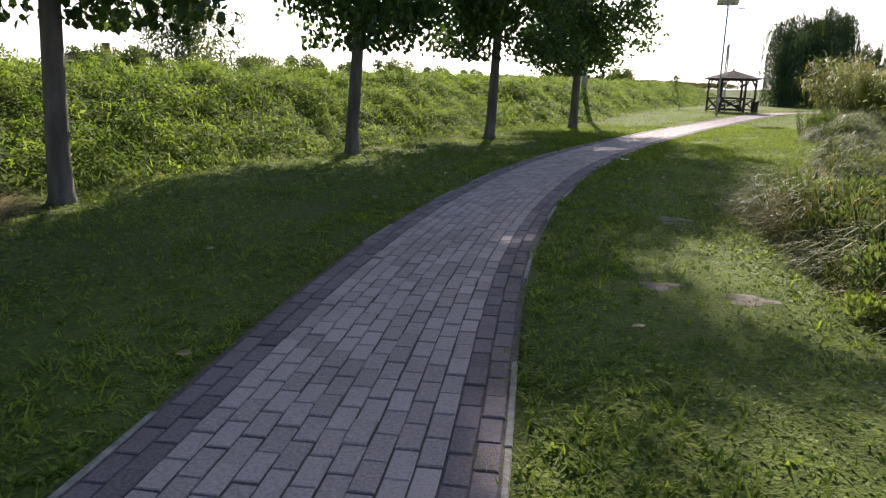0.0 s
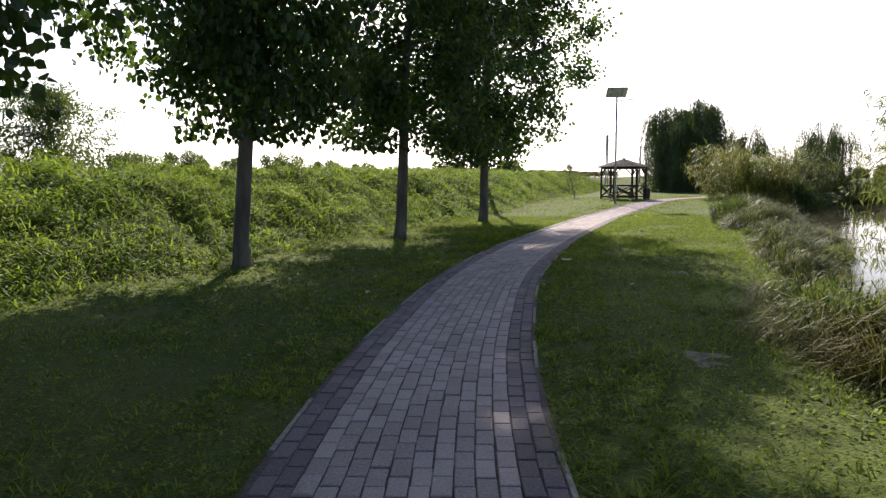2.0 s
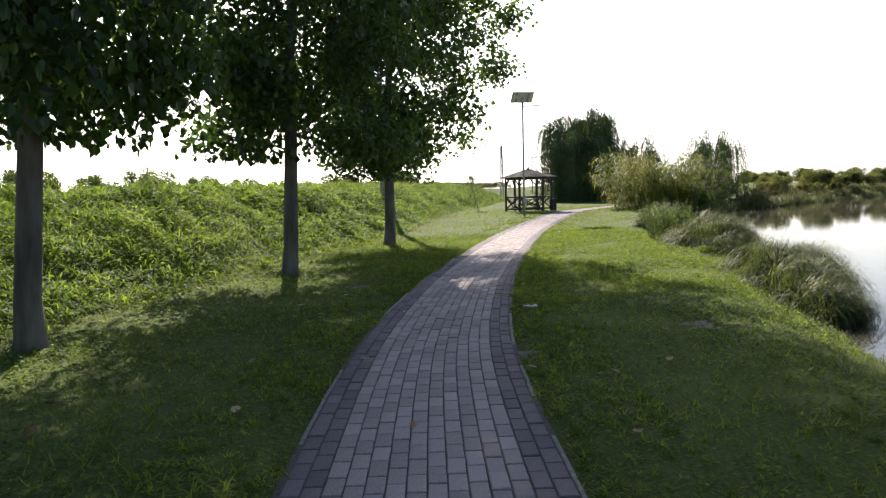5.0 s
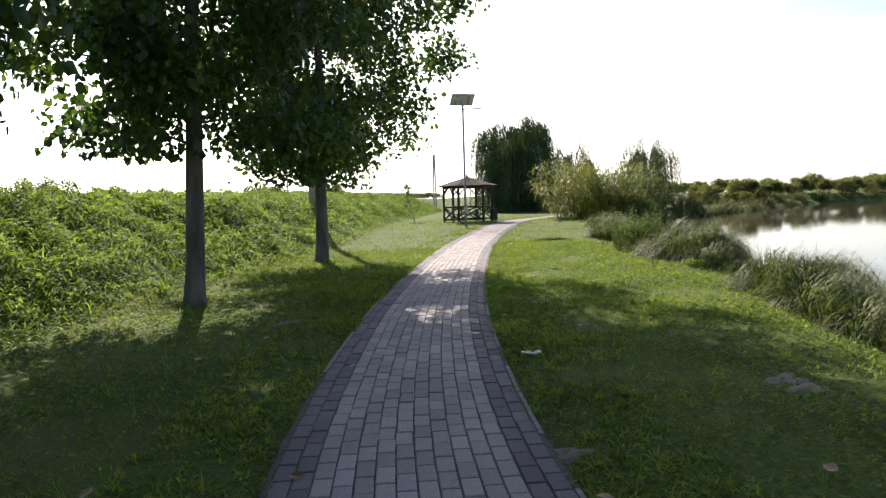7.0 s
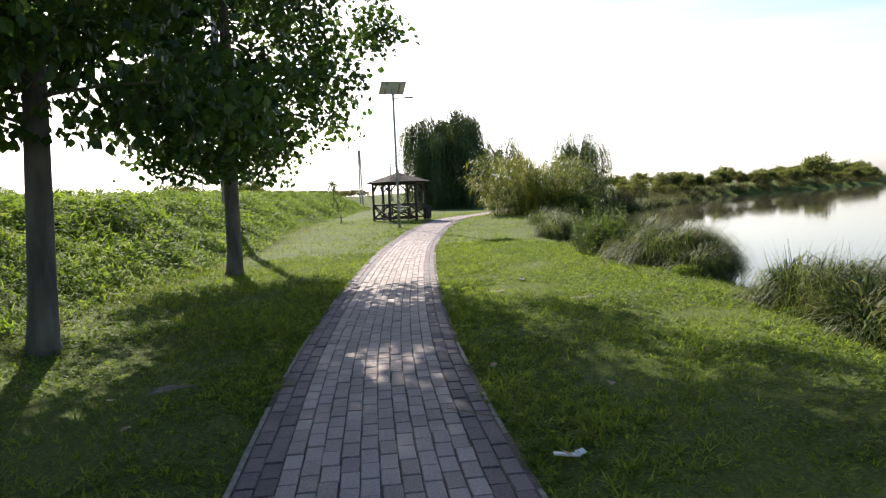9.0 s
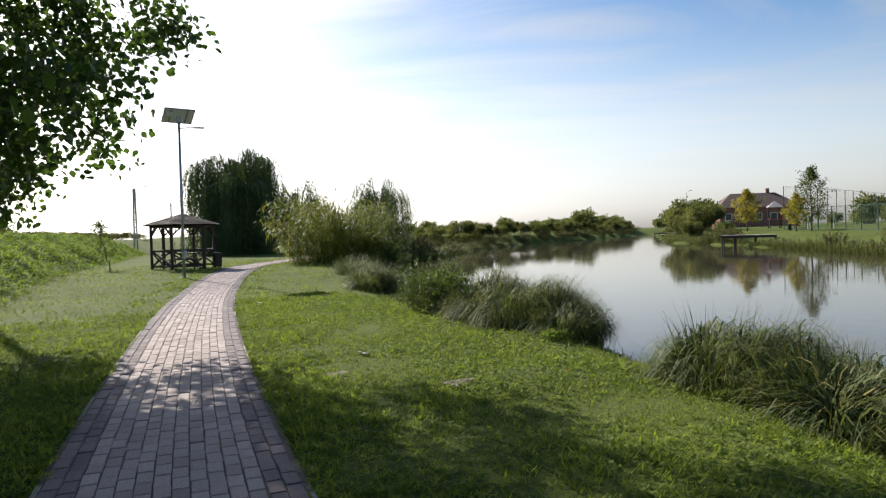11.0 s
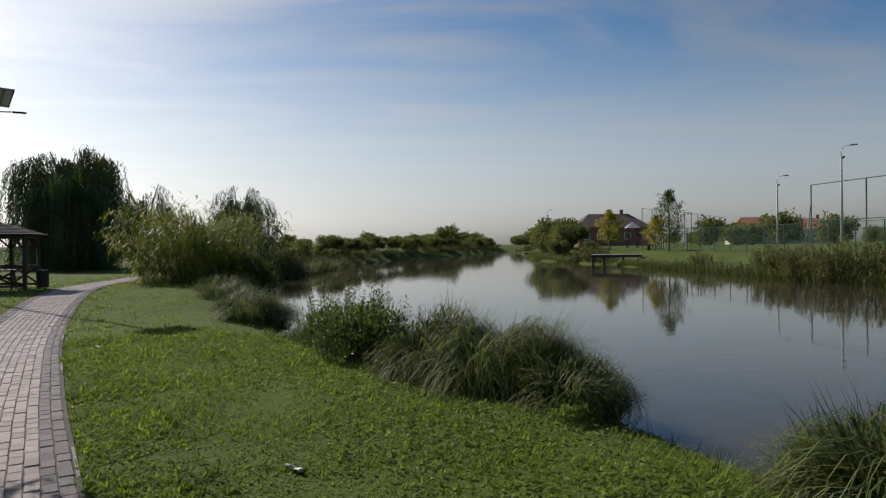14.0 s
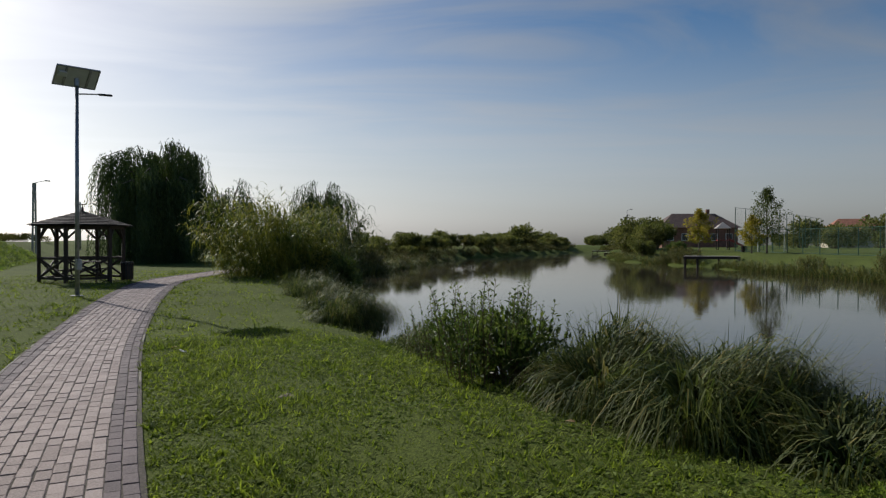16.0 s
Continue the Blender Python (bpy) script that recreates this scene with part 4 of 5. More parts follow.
SEDGE = "tussock of long arching green sedge at the water's edge"
clumps = [(18.4, 26.8, 0.85, 0.7, 1.35, 1500), (13.4, 19.1, 0.72, 0.72, 1.35, 2300), (12.95, 18.0, 0.85, 0.75, 1.4, 2800), (12.3, 17.05, 0.55, 0.5, 0.95, 1100),
          (10.7, 14.1, 0.9, 0.8, 1.4, 3000), (9.75, 12.95, 0.85, 0.75, 1.3, 2400), (8.9, 11.8, 0.6, 0.6, 0.9, 1200),
          (16.2, 23.6, 0.5, 0.45, 0.75, 600), (20.3, 29.2, 0.7, 0.6, 1.1, 900), (22.5, 31.8, 0.8, 0.7, 1.2, 900), (24.6, 34.0, 0.9, 0.8, 1.3, 900)]
for i, (x, y, rx, ry, h_, n_) in enumerate(clumps):
    plant(sedge_clump("sedge_clump", SEDGE, rx, ry, h_, int(n_ * 1.7), 100 + i, width=0.0155), x, y, (i * 23) % 40 - 20)["group"] = "sedge clumps along the shore"
# ranker, browner tussocks along the first stretch of the shore
rank = [(5.5, 8.0, 0.35, 0.35, 0.7, 500, "sedge"), (4.75, 7.0, 0.5, 0.5, 0.95, 1100, "sedge"), (4.25, 6.0, 0.55, 0.55, 1.1, 1300, "sedge"), (4.05, 5.0, 0.6, 0.6, 1.15, 1400, "brown_reed"),
        (3.75, 3.8, 0.6, 0.6, 1.15, 1400, "sedge"), (3.45, 2.5, 0.6, 0.6, 1.1, 1300, "brown_reed"), (3.4, 1.2, 0.55, 0.55, 1.0, 1100, "sedge"), (3.4, 0.0, 0.55, 0.55, 0.9, 900, "brown_reed"), (4.7, 5.5, 0.4, 0.4, 1.4, 500, "reed")]
for i, (x, y, rx, ry, h_, n_, mat_) in enumerate(rank):
    ob_ = sedge_clump("sedge_clump", "rank brownish-green sedge and dry stalks on the bank", rx, ry, h_, int(n_ * 1.5), 140 + i, mat_, 0.016, 0.25, 0.7, dead=0.2)
    plant(ob_, x, y, i * 40)["group"] = "sedge clumps along the shore"
shoot = shoot_bush("leafy_bush", "leafy green waterside bush with upright shoots", 0.65, 0.55, 1.25, 75, 41)
plant(shoot, 13.9, 20.9)
again(shoot, 14.7, 21.9, 80, 0.85)
again(shoot, 14.3, 20.5, 200, 0.8)
again(shoot, 15.6, 22.9, 140, 0.6)
plant(shrub("leafy_bush", "low leafy green bush among dry stems", 0.9, 0.9, 0.8, "bush_leaf", 2600, 0.07, 42, 0.45, rise=0.8, lumps=20), 4.4, 3.4)
plant(shrub("leafy_bush", "low leafy green bush among dry stems", 0.7, 0.6, 0.7, "bush_leaf", 2200, 0.07, 43, 0.45, rise=0.8, lumps=20), 5.2, 6.4)
plant(canopy_tree("willow_sapling", "slender willow sapling with sparse narrow leaves at the water", 4.8, 0.9, 0.9, 0.017, "sapling_leaf", 3600, 0.12, 44, 0.14, lean=(0.45, 0.1)), 7.9, 8.9)
plant(canopy_tree("young_tree", "thin young tree with sparse leaves near the gazebo", 2.7, 0.75, 0.65, 0.025, "bush_leaf", 700, 0.11, 45, 0.5, lean=(-0.5, 0.0)), 18.8, 44.6)
weedy = shrub("leafy_bush", "dull green leafy weeds tangled in the sedge", 0.75, 0.65, 1.0, "bush_leaf", 1700, 0.10, 46, 0.42, "bush", 24, 0.9)
plant(weedy, 4.5, 5.5)
for x, y, a, s in ((4.5, 6.5, 60, 0.7), (3.9, 4.4, 130, 0.85), (3.5, 3.1, 200, 0.8), (3.3, 1.8, 20, 0.85), (13.9, 20.7, 70, 1.0), (14.6, 21.6, 160, 0.95), (14.2, 21.2, 260, 0.8)):
    again(weedy, x, y, a, s)
growth = shrub("bank_scrub", "dry brownish scrub along the top of the bank", 1.9, 1.7, 0.85, "brown_reed", 2600, 0.26, 49, 0.12, "bush", 30, 1.2)
plant(growth, 13.5, 60)
for i, (x, y) in enumerate(((17, 65), (20.5, 69), (24.5, 74), (29, 79), (34, 84), (40, 90), (46, 95))):
    again(growth, x, y, i * 71, (1.5, 1.5, 1.0))
green = shrub("leafy_bush", "low fresh green leafy plant at the lawn's edge", 0.42, 0.38, 0.26, "clover", 700, 0.06, 47, 0.5, rise=0.6, lumps=18)
plant(green, 2.9, 2.5)
for x, y, a in ((3.3, 3.6, 50), (2.5, 1.4, 110), (3.7, 4.5, 200), (4.2, 6.9, 20), (12.3, 17.9, 80), (11.5, 16.9, 30), (13.0, 19.9, 150), (9.6, 13.9, 210)):
    again(green, x, y, a, 0.6)
plant(reed_stand("giant_reeds", "tall pale reeds leaning over the bank", 1.1, 0.9, 2.3, 34, 35, "reed", (-0.15, 0.0)), 5.2, 2.9)
plant(reed_stand("giant_reeds", "tall pale reeds leaning over the bank", 0.8, 0.8, 2.1, 26, 36, "reed", (-0.1, 0.05)), 6.6, 5.6)

pile = thing("straw_pile", (-5.7, 5.4, ground_at(-5.7, 5.4)), "heap of cut reddish-brown reed stalks at the bank's foot", "straw")
r3 = np.random.default_rng(88)
a_, q_ = r3.uniform(0, 2 * math.pi, 900), np.sqrt(r3.random(900))
base_ = np.column_stack([0.7 * q_ * np.cos(a_), 1.1 * q_ * np.sin(a_), r3.uniform(0.0, 0.2, 900) * (1 - q_ * 0.8)])
v_, f_ = blades(base_, r3.uniform(0.3, 0.9, 900), np.full(900, 0.009), r3.uniform(1.3, 1.6, 900), r3.normal(size=900) * 0.6 + 0.3, r3.uniform(-0.15, 0.15, 900), 2)
stuff("stalk", v_, f_, "straw", pile)

# belts of bushes and reeds round the far shores
belt_a = shrub("shore_bush", "rounded bush on the pond shore", 2.6, 2.4, 2.7, "far_leaf", 5200, 0.26, 51, 0.5)
belt_b = shrub("shore_bush", "rounded bush on the pond shore", 3.0, 2.2, 2.1, "brown_reed", 5200, 0.28, 52, 0.3, rise=1.0)
belt_c = reed_stand("shore_reeds", "belt of brown reeds at the water's edge", 3.2, 1.2, 2.0, 80, 53, "brown_reed")
for o in (belt_a, belt_b, belt_c):
    o["group"] = "growth round the far shore"
plant(belt_a, 42.5, 49.0); plant(belt_b, 39.5, 46.8); plant(belt_c, 46, 48.6, 25)
r2 = np.random.default_rng(5)
far = spline([(48, 51.2), (66, 58.5), (86, 67.5), (120, 73.5), (155, 81.5), (205, 95)], 4.3)
for i, (x, y) in enumerate(far):
    again((belt_a, belt_b, belt_a)[i % 3], x + r2.normal() * 0.6, y + r2.uniform(-1.0, 1.6), r2.uniform(0, 360), r2.uniform(0.4, 0.78) * (1 + x / 500))
    if i % 2 == 0:
        again(belt_c, x, y - 1.7, 22, 0.8)
for i, (x, y) in enumerate(spline([(214, 88), (172, 68), (128, 53), (97, 43.0)], 4.5)):
    again((belt_b, belt_a)[i % 2], x + r2.normal() * 0.5, y - r2.uniform(0.5, 2.0), r2.uniform(0, 360), r2.uniform(0.5, 0.85) * (1 + x / 600))
    if i % 2 == 0:
        again(belt_c, x, y + 0.4, 22, 0.95)
edge = sedge_clump("shore_reeds", "low green and brown reeds fringing the far bank", 1.9, 0.8, 0.95, 330, 54, "sedge", 0.05, 0.3, 0.7, category="reeds", dead=0.2)
edge["group"] = "growth round the far shore"
plant(edge, 84.9, 35.6, 60)
for i, (x, y) in enumerate(spline([(84.0, 35.0), (78.5, 31.6)], 1.4)):
    again(edge, x - 0.3, y + 0.3, 40, r2.uniform(1.0, 1.5), 0.1)
for i, (x, y) in enumerate(spline([(71.5, 27.2), (67, 24.2), (59, 19.0), (47.2, 12.4), (41.3, 4), (37.3, -10)], 1.5)):
    again(edge, x - 0.25, y + 0.3, 40, (1.0, 1.0, r2.uniform(0.8, 1.7)), 0.1)
for i, (x, y) in enumerate(spline([(84.5, 36.0), (94, 42.2), (110, 48.6), (125, 54.2)], 1.9)):
    again(edge, x - 0.2, y + 0.2, 40, r2.uniform(1.1, 1.8), 0.1)
tall_edge = reed_stand("shore_reeds", "tall brown reeds at the far bank's edge", 1.6, 0.9, 1.7, 90, 55, "brown_reed")
tall_edge["group"] = "growth round the far shore"
plant(tall_edge, 52.5, 15.2, 30)
for x, y, s in ((50.3, 14.0, 0.9), (48.0, 12.9, 1.1), (46.2, 11.2, 1.2), (44.6, 8.9, 1.2), (61.5, 20.3, 0.7), (79.5, 32.6, 1.2), (82, 34.2, 1.3)):
    again(tall_edge, x, y, r2.uniform(0, 360), s)
for i, (x, y) in enumerate(spline([(36, 43.6), (48, 48.9), (66, 56.6), (85, 64.6)], 2.1)):
    again(edge, x, y + 0.2, 20, r2.uniform(0.9, 1.6))
for x, y, s in ((98, 41.0, 1.3), (104, 44, 1.7), (110, 47, 1.4), (92, 40.5, 0.8), (116, 50, 1.5)):
    again(belt_a, x, y, r2.uniform(0, 360), s)
far_tree = shrub("far_tree", "distant rounded green tree beyond the pond", 4.2, 3.8, 6.6, "far_leaf", 2600, 0.6, 61, 0.6, "tree", 26, 0.3)
far_tree["group"] = "distant trees"
plant(far_tree, 176, 96)
for i in range(95):
    a = math.radians(r2.uniform(36, 100)); d = r2.uniform(240, 400)
    again(far_tree, 5 + d * math.sin(a), 16 + d * math.cos(a), r2.uniform(0, 360), r2.uniform(0.5, 1.0))
for x, y, s in ((150, 27, 0.9), (157, 14, 1.05), (165, 22, 0.8), (128, 21, 0.55), (140, 19, 0.65), (118, 50, 0.6), (150, 5, 0.9), (135, -5, 0.8)):
    again(far_tree, x, y, r2.uniform(0, 360), s)
plant(canopy_tree("birch", "tall slender birch with yellowing leaves", 7.9, 1.4, 2.2, 0.09, "sedge", 5200, 0.17, 62, 0.6), 87.8, 26.1)
y_tree = canopy_tree("autumn_tree", "small rounded tree turning autumn yellow", 5.6, 1.2, 1.8, 0.09, "yellow_leaf", 4200, 0.19, 63, 0.7)
plant(y_tree, 87.0, 27.5, 0, 0.8)
again(y_tree, 94, 34.3, 90, 1.0)
# bushes on the bank top
plant(canopy_tree("bank_bush", "broad dark green bush on top of the bank", 4.9, 0.3, 3.6, 0.12, "bush_leaf", 11000, 0.2, 64, 0.5, category="bush"), -13.2, 42.5)
low_bush = shrub("bank_bush", "low scrubby bush on top of the bank", 2.6, 2.2, 2.1, "bush_leaf", 5000, 0.2, 65, 0.5)
plant(low_bush, -8.5, 60)
for x, y, s in ((-4.5, 61, 0.8), (-1, 63, 1.0), (3.2, 64, 0.75), (-12, 57, 0.9), (-16.5, 43, 0.8), (-9.8, 43.5, 0.65), (-26, 60, 1.2), (7, 68, 0.7), (20, 85, 1.1), (30, 92, 1.3)):
    again(low_bush, x, y, r2.uniform(0, 360), s)


# ---- jetties ----
def jetty(at, turn, long_=3.6, wide=1.5, deck=0.78, name="jetty", label="small grey wooden fishing jetty on posts"):
    root = thing(name, at, label, "jetty", turn)
    n_ = int(long_ / 0.16)
    for k in range(n_):
        bm = bmesh.new(); box(bm, (0.145, wide, 0.04), (-long_ / 2 + 0.08 + k * 0.16, 0, deck), bevel=0.004); part("deck_plank", bm, "plank", root)
    for y in (-wide / 2 + 0.1, wide / 2 - 0.1):
        bm = bmesh.new(); box(bm, (long_, 0.08, 0.24), (0, y, deck - 0.14)); part("bearer", bm, "dark_wood", root)
        for x in (-long_ / 2 + 0.12, -long_ / 8, long_ / 4, long_ / 2 - 0.12):
            bm = bmesh.new(); rod(bm, (x, y, -1.4), (x, y, deck - 0.02), 0.08, 0.08, 8); part("pile", bm, "dark_wood", root)
    return root


jetty((72.6, 29.0, 0), 100, 4.8, 2.0, 0.6)
jetty((128, 56.0, 0), 120, 3.0, 1.3, 0.2)
jetty((170, 72.0, 0), 110, 5.0, 1.5, 0.2)


# ---- sports ground beyond the pond ----
def chain_fence(a, b_, n_, high):
    root = thing("chain_link_fence", (0, 0, 0), "tall green chain-link fence round the sports pitch", "fence")
    a, b_ = Vector(a), Vector(b_)
    posts = []
    for k in range(n_ + 1):
        p = a.lerp(b_, k / n_); z = ground_at(p.x, p.y)
        posts.append(Vector((p.x, p.y, z)))
        bm = bmesh.new(); rod(bm, (p.x, p.y, z - 0.2), (p.x, p.y, z + high), 0.05, 0.045, 6); part("post", bm, "green_metal", root)
    for p, q in zip(posts, posts[1:]):
        for z in (0.06, high - 0.05):
            bm = bmesh.new(); rod(bm, p + Vector((0, 0, z)), q + Vector((0, 0, z)), 0.028, 0.028, 5); part("rail", bm, "green_metal", root)
        vs, fs = [], []
        m_ = 17
        d = (q - p)
        for j in range(m_):
            for (u0, z0, u1, z1) in ((j / m_, 0.06, j / m_, high - 0.06),):
                o = Vector((0, 0.005, 0)); k0 = len(vs)
                e = d.normalized() * 0.006
                for w in (p + d * u0 + Vector((0, 0, z0)) - e, p + d * u0 + Vector((0, 0, z0)) + e, p + d * u1 + Vector((0, 0, z1)) + e, p + d * u1 + Vector((0, 0, z1)) - e):
                    vs.append(w)
                fs.append((k0, k0 + 1, k0 + 2, k0 + 3))
        for j in range(1, 14):
            z0 = high * j / 14; k0 = len(vs)
            for w in (p + Vector((0, 0, z0 - 0.005)), q + Vector((0, 0, z0 - 0.005)), q + Vector((0, 0, z0 + 0.005)), p + Vector((0, 0, z0 + 0.005))):
                vs.append(w)
            fs.append((k0, k0 + 1, k0 + 2, k0 + 3))
        stuff("wire_mesh", [tuple(w) for w in vs], fs, "green_metal", root)
    return root


chain_fence((96.5, 30.6, 0), (60, 4.5, 0), 16, 2.6)
chain_fence((150, 24, 0), (96.5, 30.6, 0), 12, 5.4)


def flood_lamp(at, high, turn):
    root = thing("street_lamp", at, "tall pale concrete street lamp with a short arm", "street lamp", turn)
    bm = bmesh.new(); rod(bm, (0, 0, -0.2), (0, 0, high), 0.15, 0.1, 10); part("pole", bm, "concrete", root, "", True)
    bm = bmesh.new(); tube(bm, [(0, 0, high), (0.05, 0, high + 0.7), (-0.3, 0, high + 1.05), (-1.0, 0, high + 1.1)], [0.05, 0.045, 0.04, 0.04], 7); part("arm", bm, "steel", root)
    bm = bmesh.new(); box(bm, (0.7, 0.25, 0.12), (-1.25, 0, high + 1.1), bevel=0.03); part("lamp_head", bm, "black_plastic", root)
    bm = bmesh.new(); box(bm, (0.3, 0.2, 0.2), (-0.2, 0, high - 0.1), (0, 30, 0), 0.03); part("floodlight", bm, "black_plastic", root)
    return root


flood_lamp((110.4, 14.7, ground_at(110.4, 14.7)), 8.5, 60)
flood_lamp((88.0, 8.7, ground_at(88, 8.7)), 9.6, 60)
flood_lamp((150, 60.0, ground_at(150, 60)), 7.0, 60)


def ball_stop(a, b_, high):
    root = thing("ball_stop_frame", (a[0], a[1], ground_at(*a)), "tall thin metal ball-stop frame behind the fence", "sports frame")
    d = Vector((b_[0] - a[0], b_[1] - a[1], 0))
    for k in range(3):
        bm = bmesh.new(); rod(bm, d * k / 2, d * k / 2 + Vector((0, 0, high)), 0.06, 0.06, 6); part("upright", bm, "green_metal", root)
    for z in (high, high * 0.45):
        bm = bmesh.new(); rod(bm, (0, 0, z), d + Vector((0, 0, z)), 0.045, 0.045, 6); part("crossbar", bm, "green_metal", root)
    bm = bmesh.new(); rod(bm, (-1.5, 0.6, 0), (0, 0, high * 0.75), 0.05, 0.05, 6); part("stay", bm, "green_metal", root)
    return root


ball_stop((79.4, 11.9), (68, 4.0), 6.3)


def goal(at, turn):
    root = thing("football_goal", at, "small white metal football goal on the pitch", "goal", turn)
    for y in (-1.5, 1.5):
        bm = bmesh.new(); rod(bm, (0, y, -0.1), (0, y, 2.1), 0.05, 0.05, 8); part("upright", bm, "white_litter", root)
        bm = bmesh.new(); rod(bm, (0, y, 2.1), (1.0, y, 0), 0.025, 0.025, 6); part("stay", bm, "white_litter", root)
    bm = bmesh.new(); rod(bm, (0, -1.55, 2.1), (0, 1.55, 2.1), 0.05, 0.05, 8); part("crossbar", bm, "white_litter", root)
    return root


goal((98, 26.8, ground_at(98, 26.8)), -10)


def house(at, turn, w, d, wall_h, ridge, wall, roof_m, label):
    root = thing("house", at, label, "house", turn)
    bm = bmesh.new(); box(bm, (w, d, wall_h + 0.5), (0, 0, wall_h / 2 - 0.25)); part("wall", bm, wall, root)
    bm = bmesh.new()
    o = 0.5
    v = [bm.verts.new(p) for p in ((-w / 2 - o, -d / 2 - o, wall_h), (w / 2 + o, -d / 2 - o, wall_h), (w / 2 + o, d / 2 + o, wall_h), (-w / 2 - o, d / 2 + o, wall_h),
                                   (-w / 2 + d * 0.35, 0, ridge), (w / 2 - d * 0.35, 0, ridge))]
    for f in ((0, 1, 5, 4), (2, 3, 4, 5), (1, 2, 5), (3, 0, 4), (3, 2, 1, 0)):
        bm.faces.new([v[k] for k in f])
    roof = part("roof", bm, roof_m, root, "hipped tiled roof")
    bm = bmesh.new(); box(bm, (0.6, 0.5, 1.2), (w * 0.2, 0.3, ridge + 0.2)); part("chimney", bm, "brick_wall", roof)
    for y, s in ((-d / 2, -1), (d / 2, 1)):
        for k in range(int(w / 2.6)):
            x = -w / 2 + 1.5 + k * 2.6
            bm = bmesh.new(); box(bm, (1.2, 0.06, 1.3), (x, y + s * 0.03, wall_h * 0.52)); win = part("window", bm, "white_litter", root, "pale window frame")
            bm = bmesh.new(); box(bm, (1.02, 0.04, 1.12), (x, y + s * 0.05, wall_h * 0.52)); part("pane", bm, "glass", win)
    return root


house((140, 44.5, ground_at(140, 44.5)), -62, 13.5, 8, 3.6, 6.3, "brick_wall", "roof_tile", "long brick house with a dark brown hipped roof")
house((178, 19, ground_at(178, 19)), -75, 12, 8, 3.4, 6.2, "render_wall", "red_tile", "distant rendered house with a red tiled roof")
house((190, 8, ground_at(190, 8)), -80, 11, 8, 3.4, 6.0, "render_wall", "red_tile", "distant rendered house with a red tiled roof")
house((-27, 62, ground_at(-27, 62) - 1.2), 10, 5.5, 4, 2.0, 3.3, "plank", "roof_tile", "weathered wooden barn behind the bank")


def play_tower(at, turn):
    root = thing("play_tower", at, "red playground tower with a slide and a small tan roof", "playground", turn)
    for x in (-0.7, 0.7):
        for y in (-0.7, 0.7):
            bm = bmesh.new(); box(bm, (0.12, 0.12, 3.0), (x, y, 1.5)); part("post", bm, "dark_wood", root)
    bm = bmesh.new(); box(bm, (1.5, 1.5, 0.08), (0, 0, 1.3)); part("platform", bm, "red_paint", root)
    bm = bmesh.new()
    v = [bm.verts.new(p) for p in ((-1, -1, 2.9), (1, -1, 2.9), (1, 1, 2.9), (-1, 1, 2.9), (0, 0, 3.8))]
    for f in ((0, 1, 4), (1, 2, 4), (2, 3, 4), (3, 0, 4), (3, 2, 1, 0)):
        bm.faces.new([v[k] for k in f])
    part("roof", bm, "plank", root)
    bm = bmesh.new(); beam(bm, (0, -0.8, 1.32), (0, -3.0, 0.2), 0.6, 0.06); part("slide", bm, "red_paint", root)
    for s in (-1, 1):
        bm = bmesh.new(); beam(bm, (s * 0.3, -0.8, 1.45), (s * 0.3, -3.0, 0.33), 0.05, 0.2); part("slide_side", bm, "red_paint", root)
    return root


play_tower((105.8, 33.6, ground_at(105.8, 33.6)), 20)
hedge = shrub("hedge", "clipped dark green hedge by the far bank", 1.7, 0.7, 1.15, "bush_leaf", 6000, 0.12, 71, 0.6, category="hedge", lumps=30)
plant(hedge, 92.3, 36.6, 60)
litter_bin((90.8, 28.9, ground_at(90.8, 28.9)), label="dark litter bin on the far bank")


# ---- grass and weeds ----
fx, fy = np.arange(-26, 36, 0.2), np.arange(-6, 82, 0.2)
FX, FY = np.meshgrid(fx, fy)
fd, _, fs_ = nearest(FX.ravel(), FY.ravel(), foot_c[::2])
bank_field = (fd * fs_).reshape(FX.shape)
pond_field = in_pond(FX.ravel(), FY.ravel()).reshape(FX.shape)
near_shore = shore_c[(shore_c[:, 0] < 60) & (shore_c[:, 1] < 90)]
shore_field = nearest(FX.ravel(), FY.ravel(), near_shore[::2])[0].reshape(FX.shape) * np.where(pond_field, -1, 1)
path_field = nearest(FX.ravel(), FY.ravel(), path_c)[0].reshape(FX.shape)
height_field = ground_z.reshape(ny, nx)


def lookup(field, ax, ay, x, y):
    """Bilinear value of a gridded field."""
    i = np.clip(np.searchsorted(ax, x) - 1, 0, len(ax) - 2)
    j = np.clip(np.searchsorted(ay, y) - 1, 0, len(ay) - 2)
    u, w = (x - ax[i]) / (ax[i + 1] - ax[i]), (y - ay[j]) / (ay[j + 1] - ay[j])
    return field[j, i] * (1 - u) * (1 - w) + field[j, i + 1] * u * (1 - w) + field[j + 1, i] * (1 - u) * w + field[j + 1, i + 1] * u * w


def lie(x, y):
    return lookup(height_field, gx, gy, x, y)


def d_path(x, y):
    return lookup(path_field, fx, fy, x, y)


def d_bank(x, y):
    return lookup(bank_field, fx, fy, x, y)


def d_shore(x, y):
    return lookup(shore_field, fx, fy, x, y)


def scatter(n_, x0, x1, y0, y1):
    return rng.uniform(x0, x1, n_), rng.uniform(y0, y1, n_)


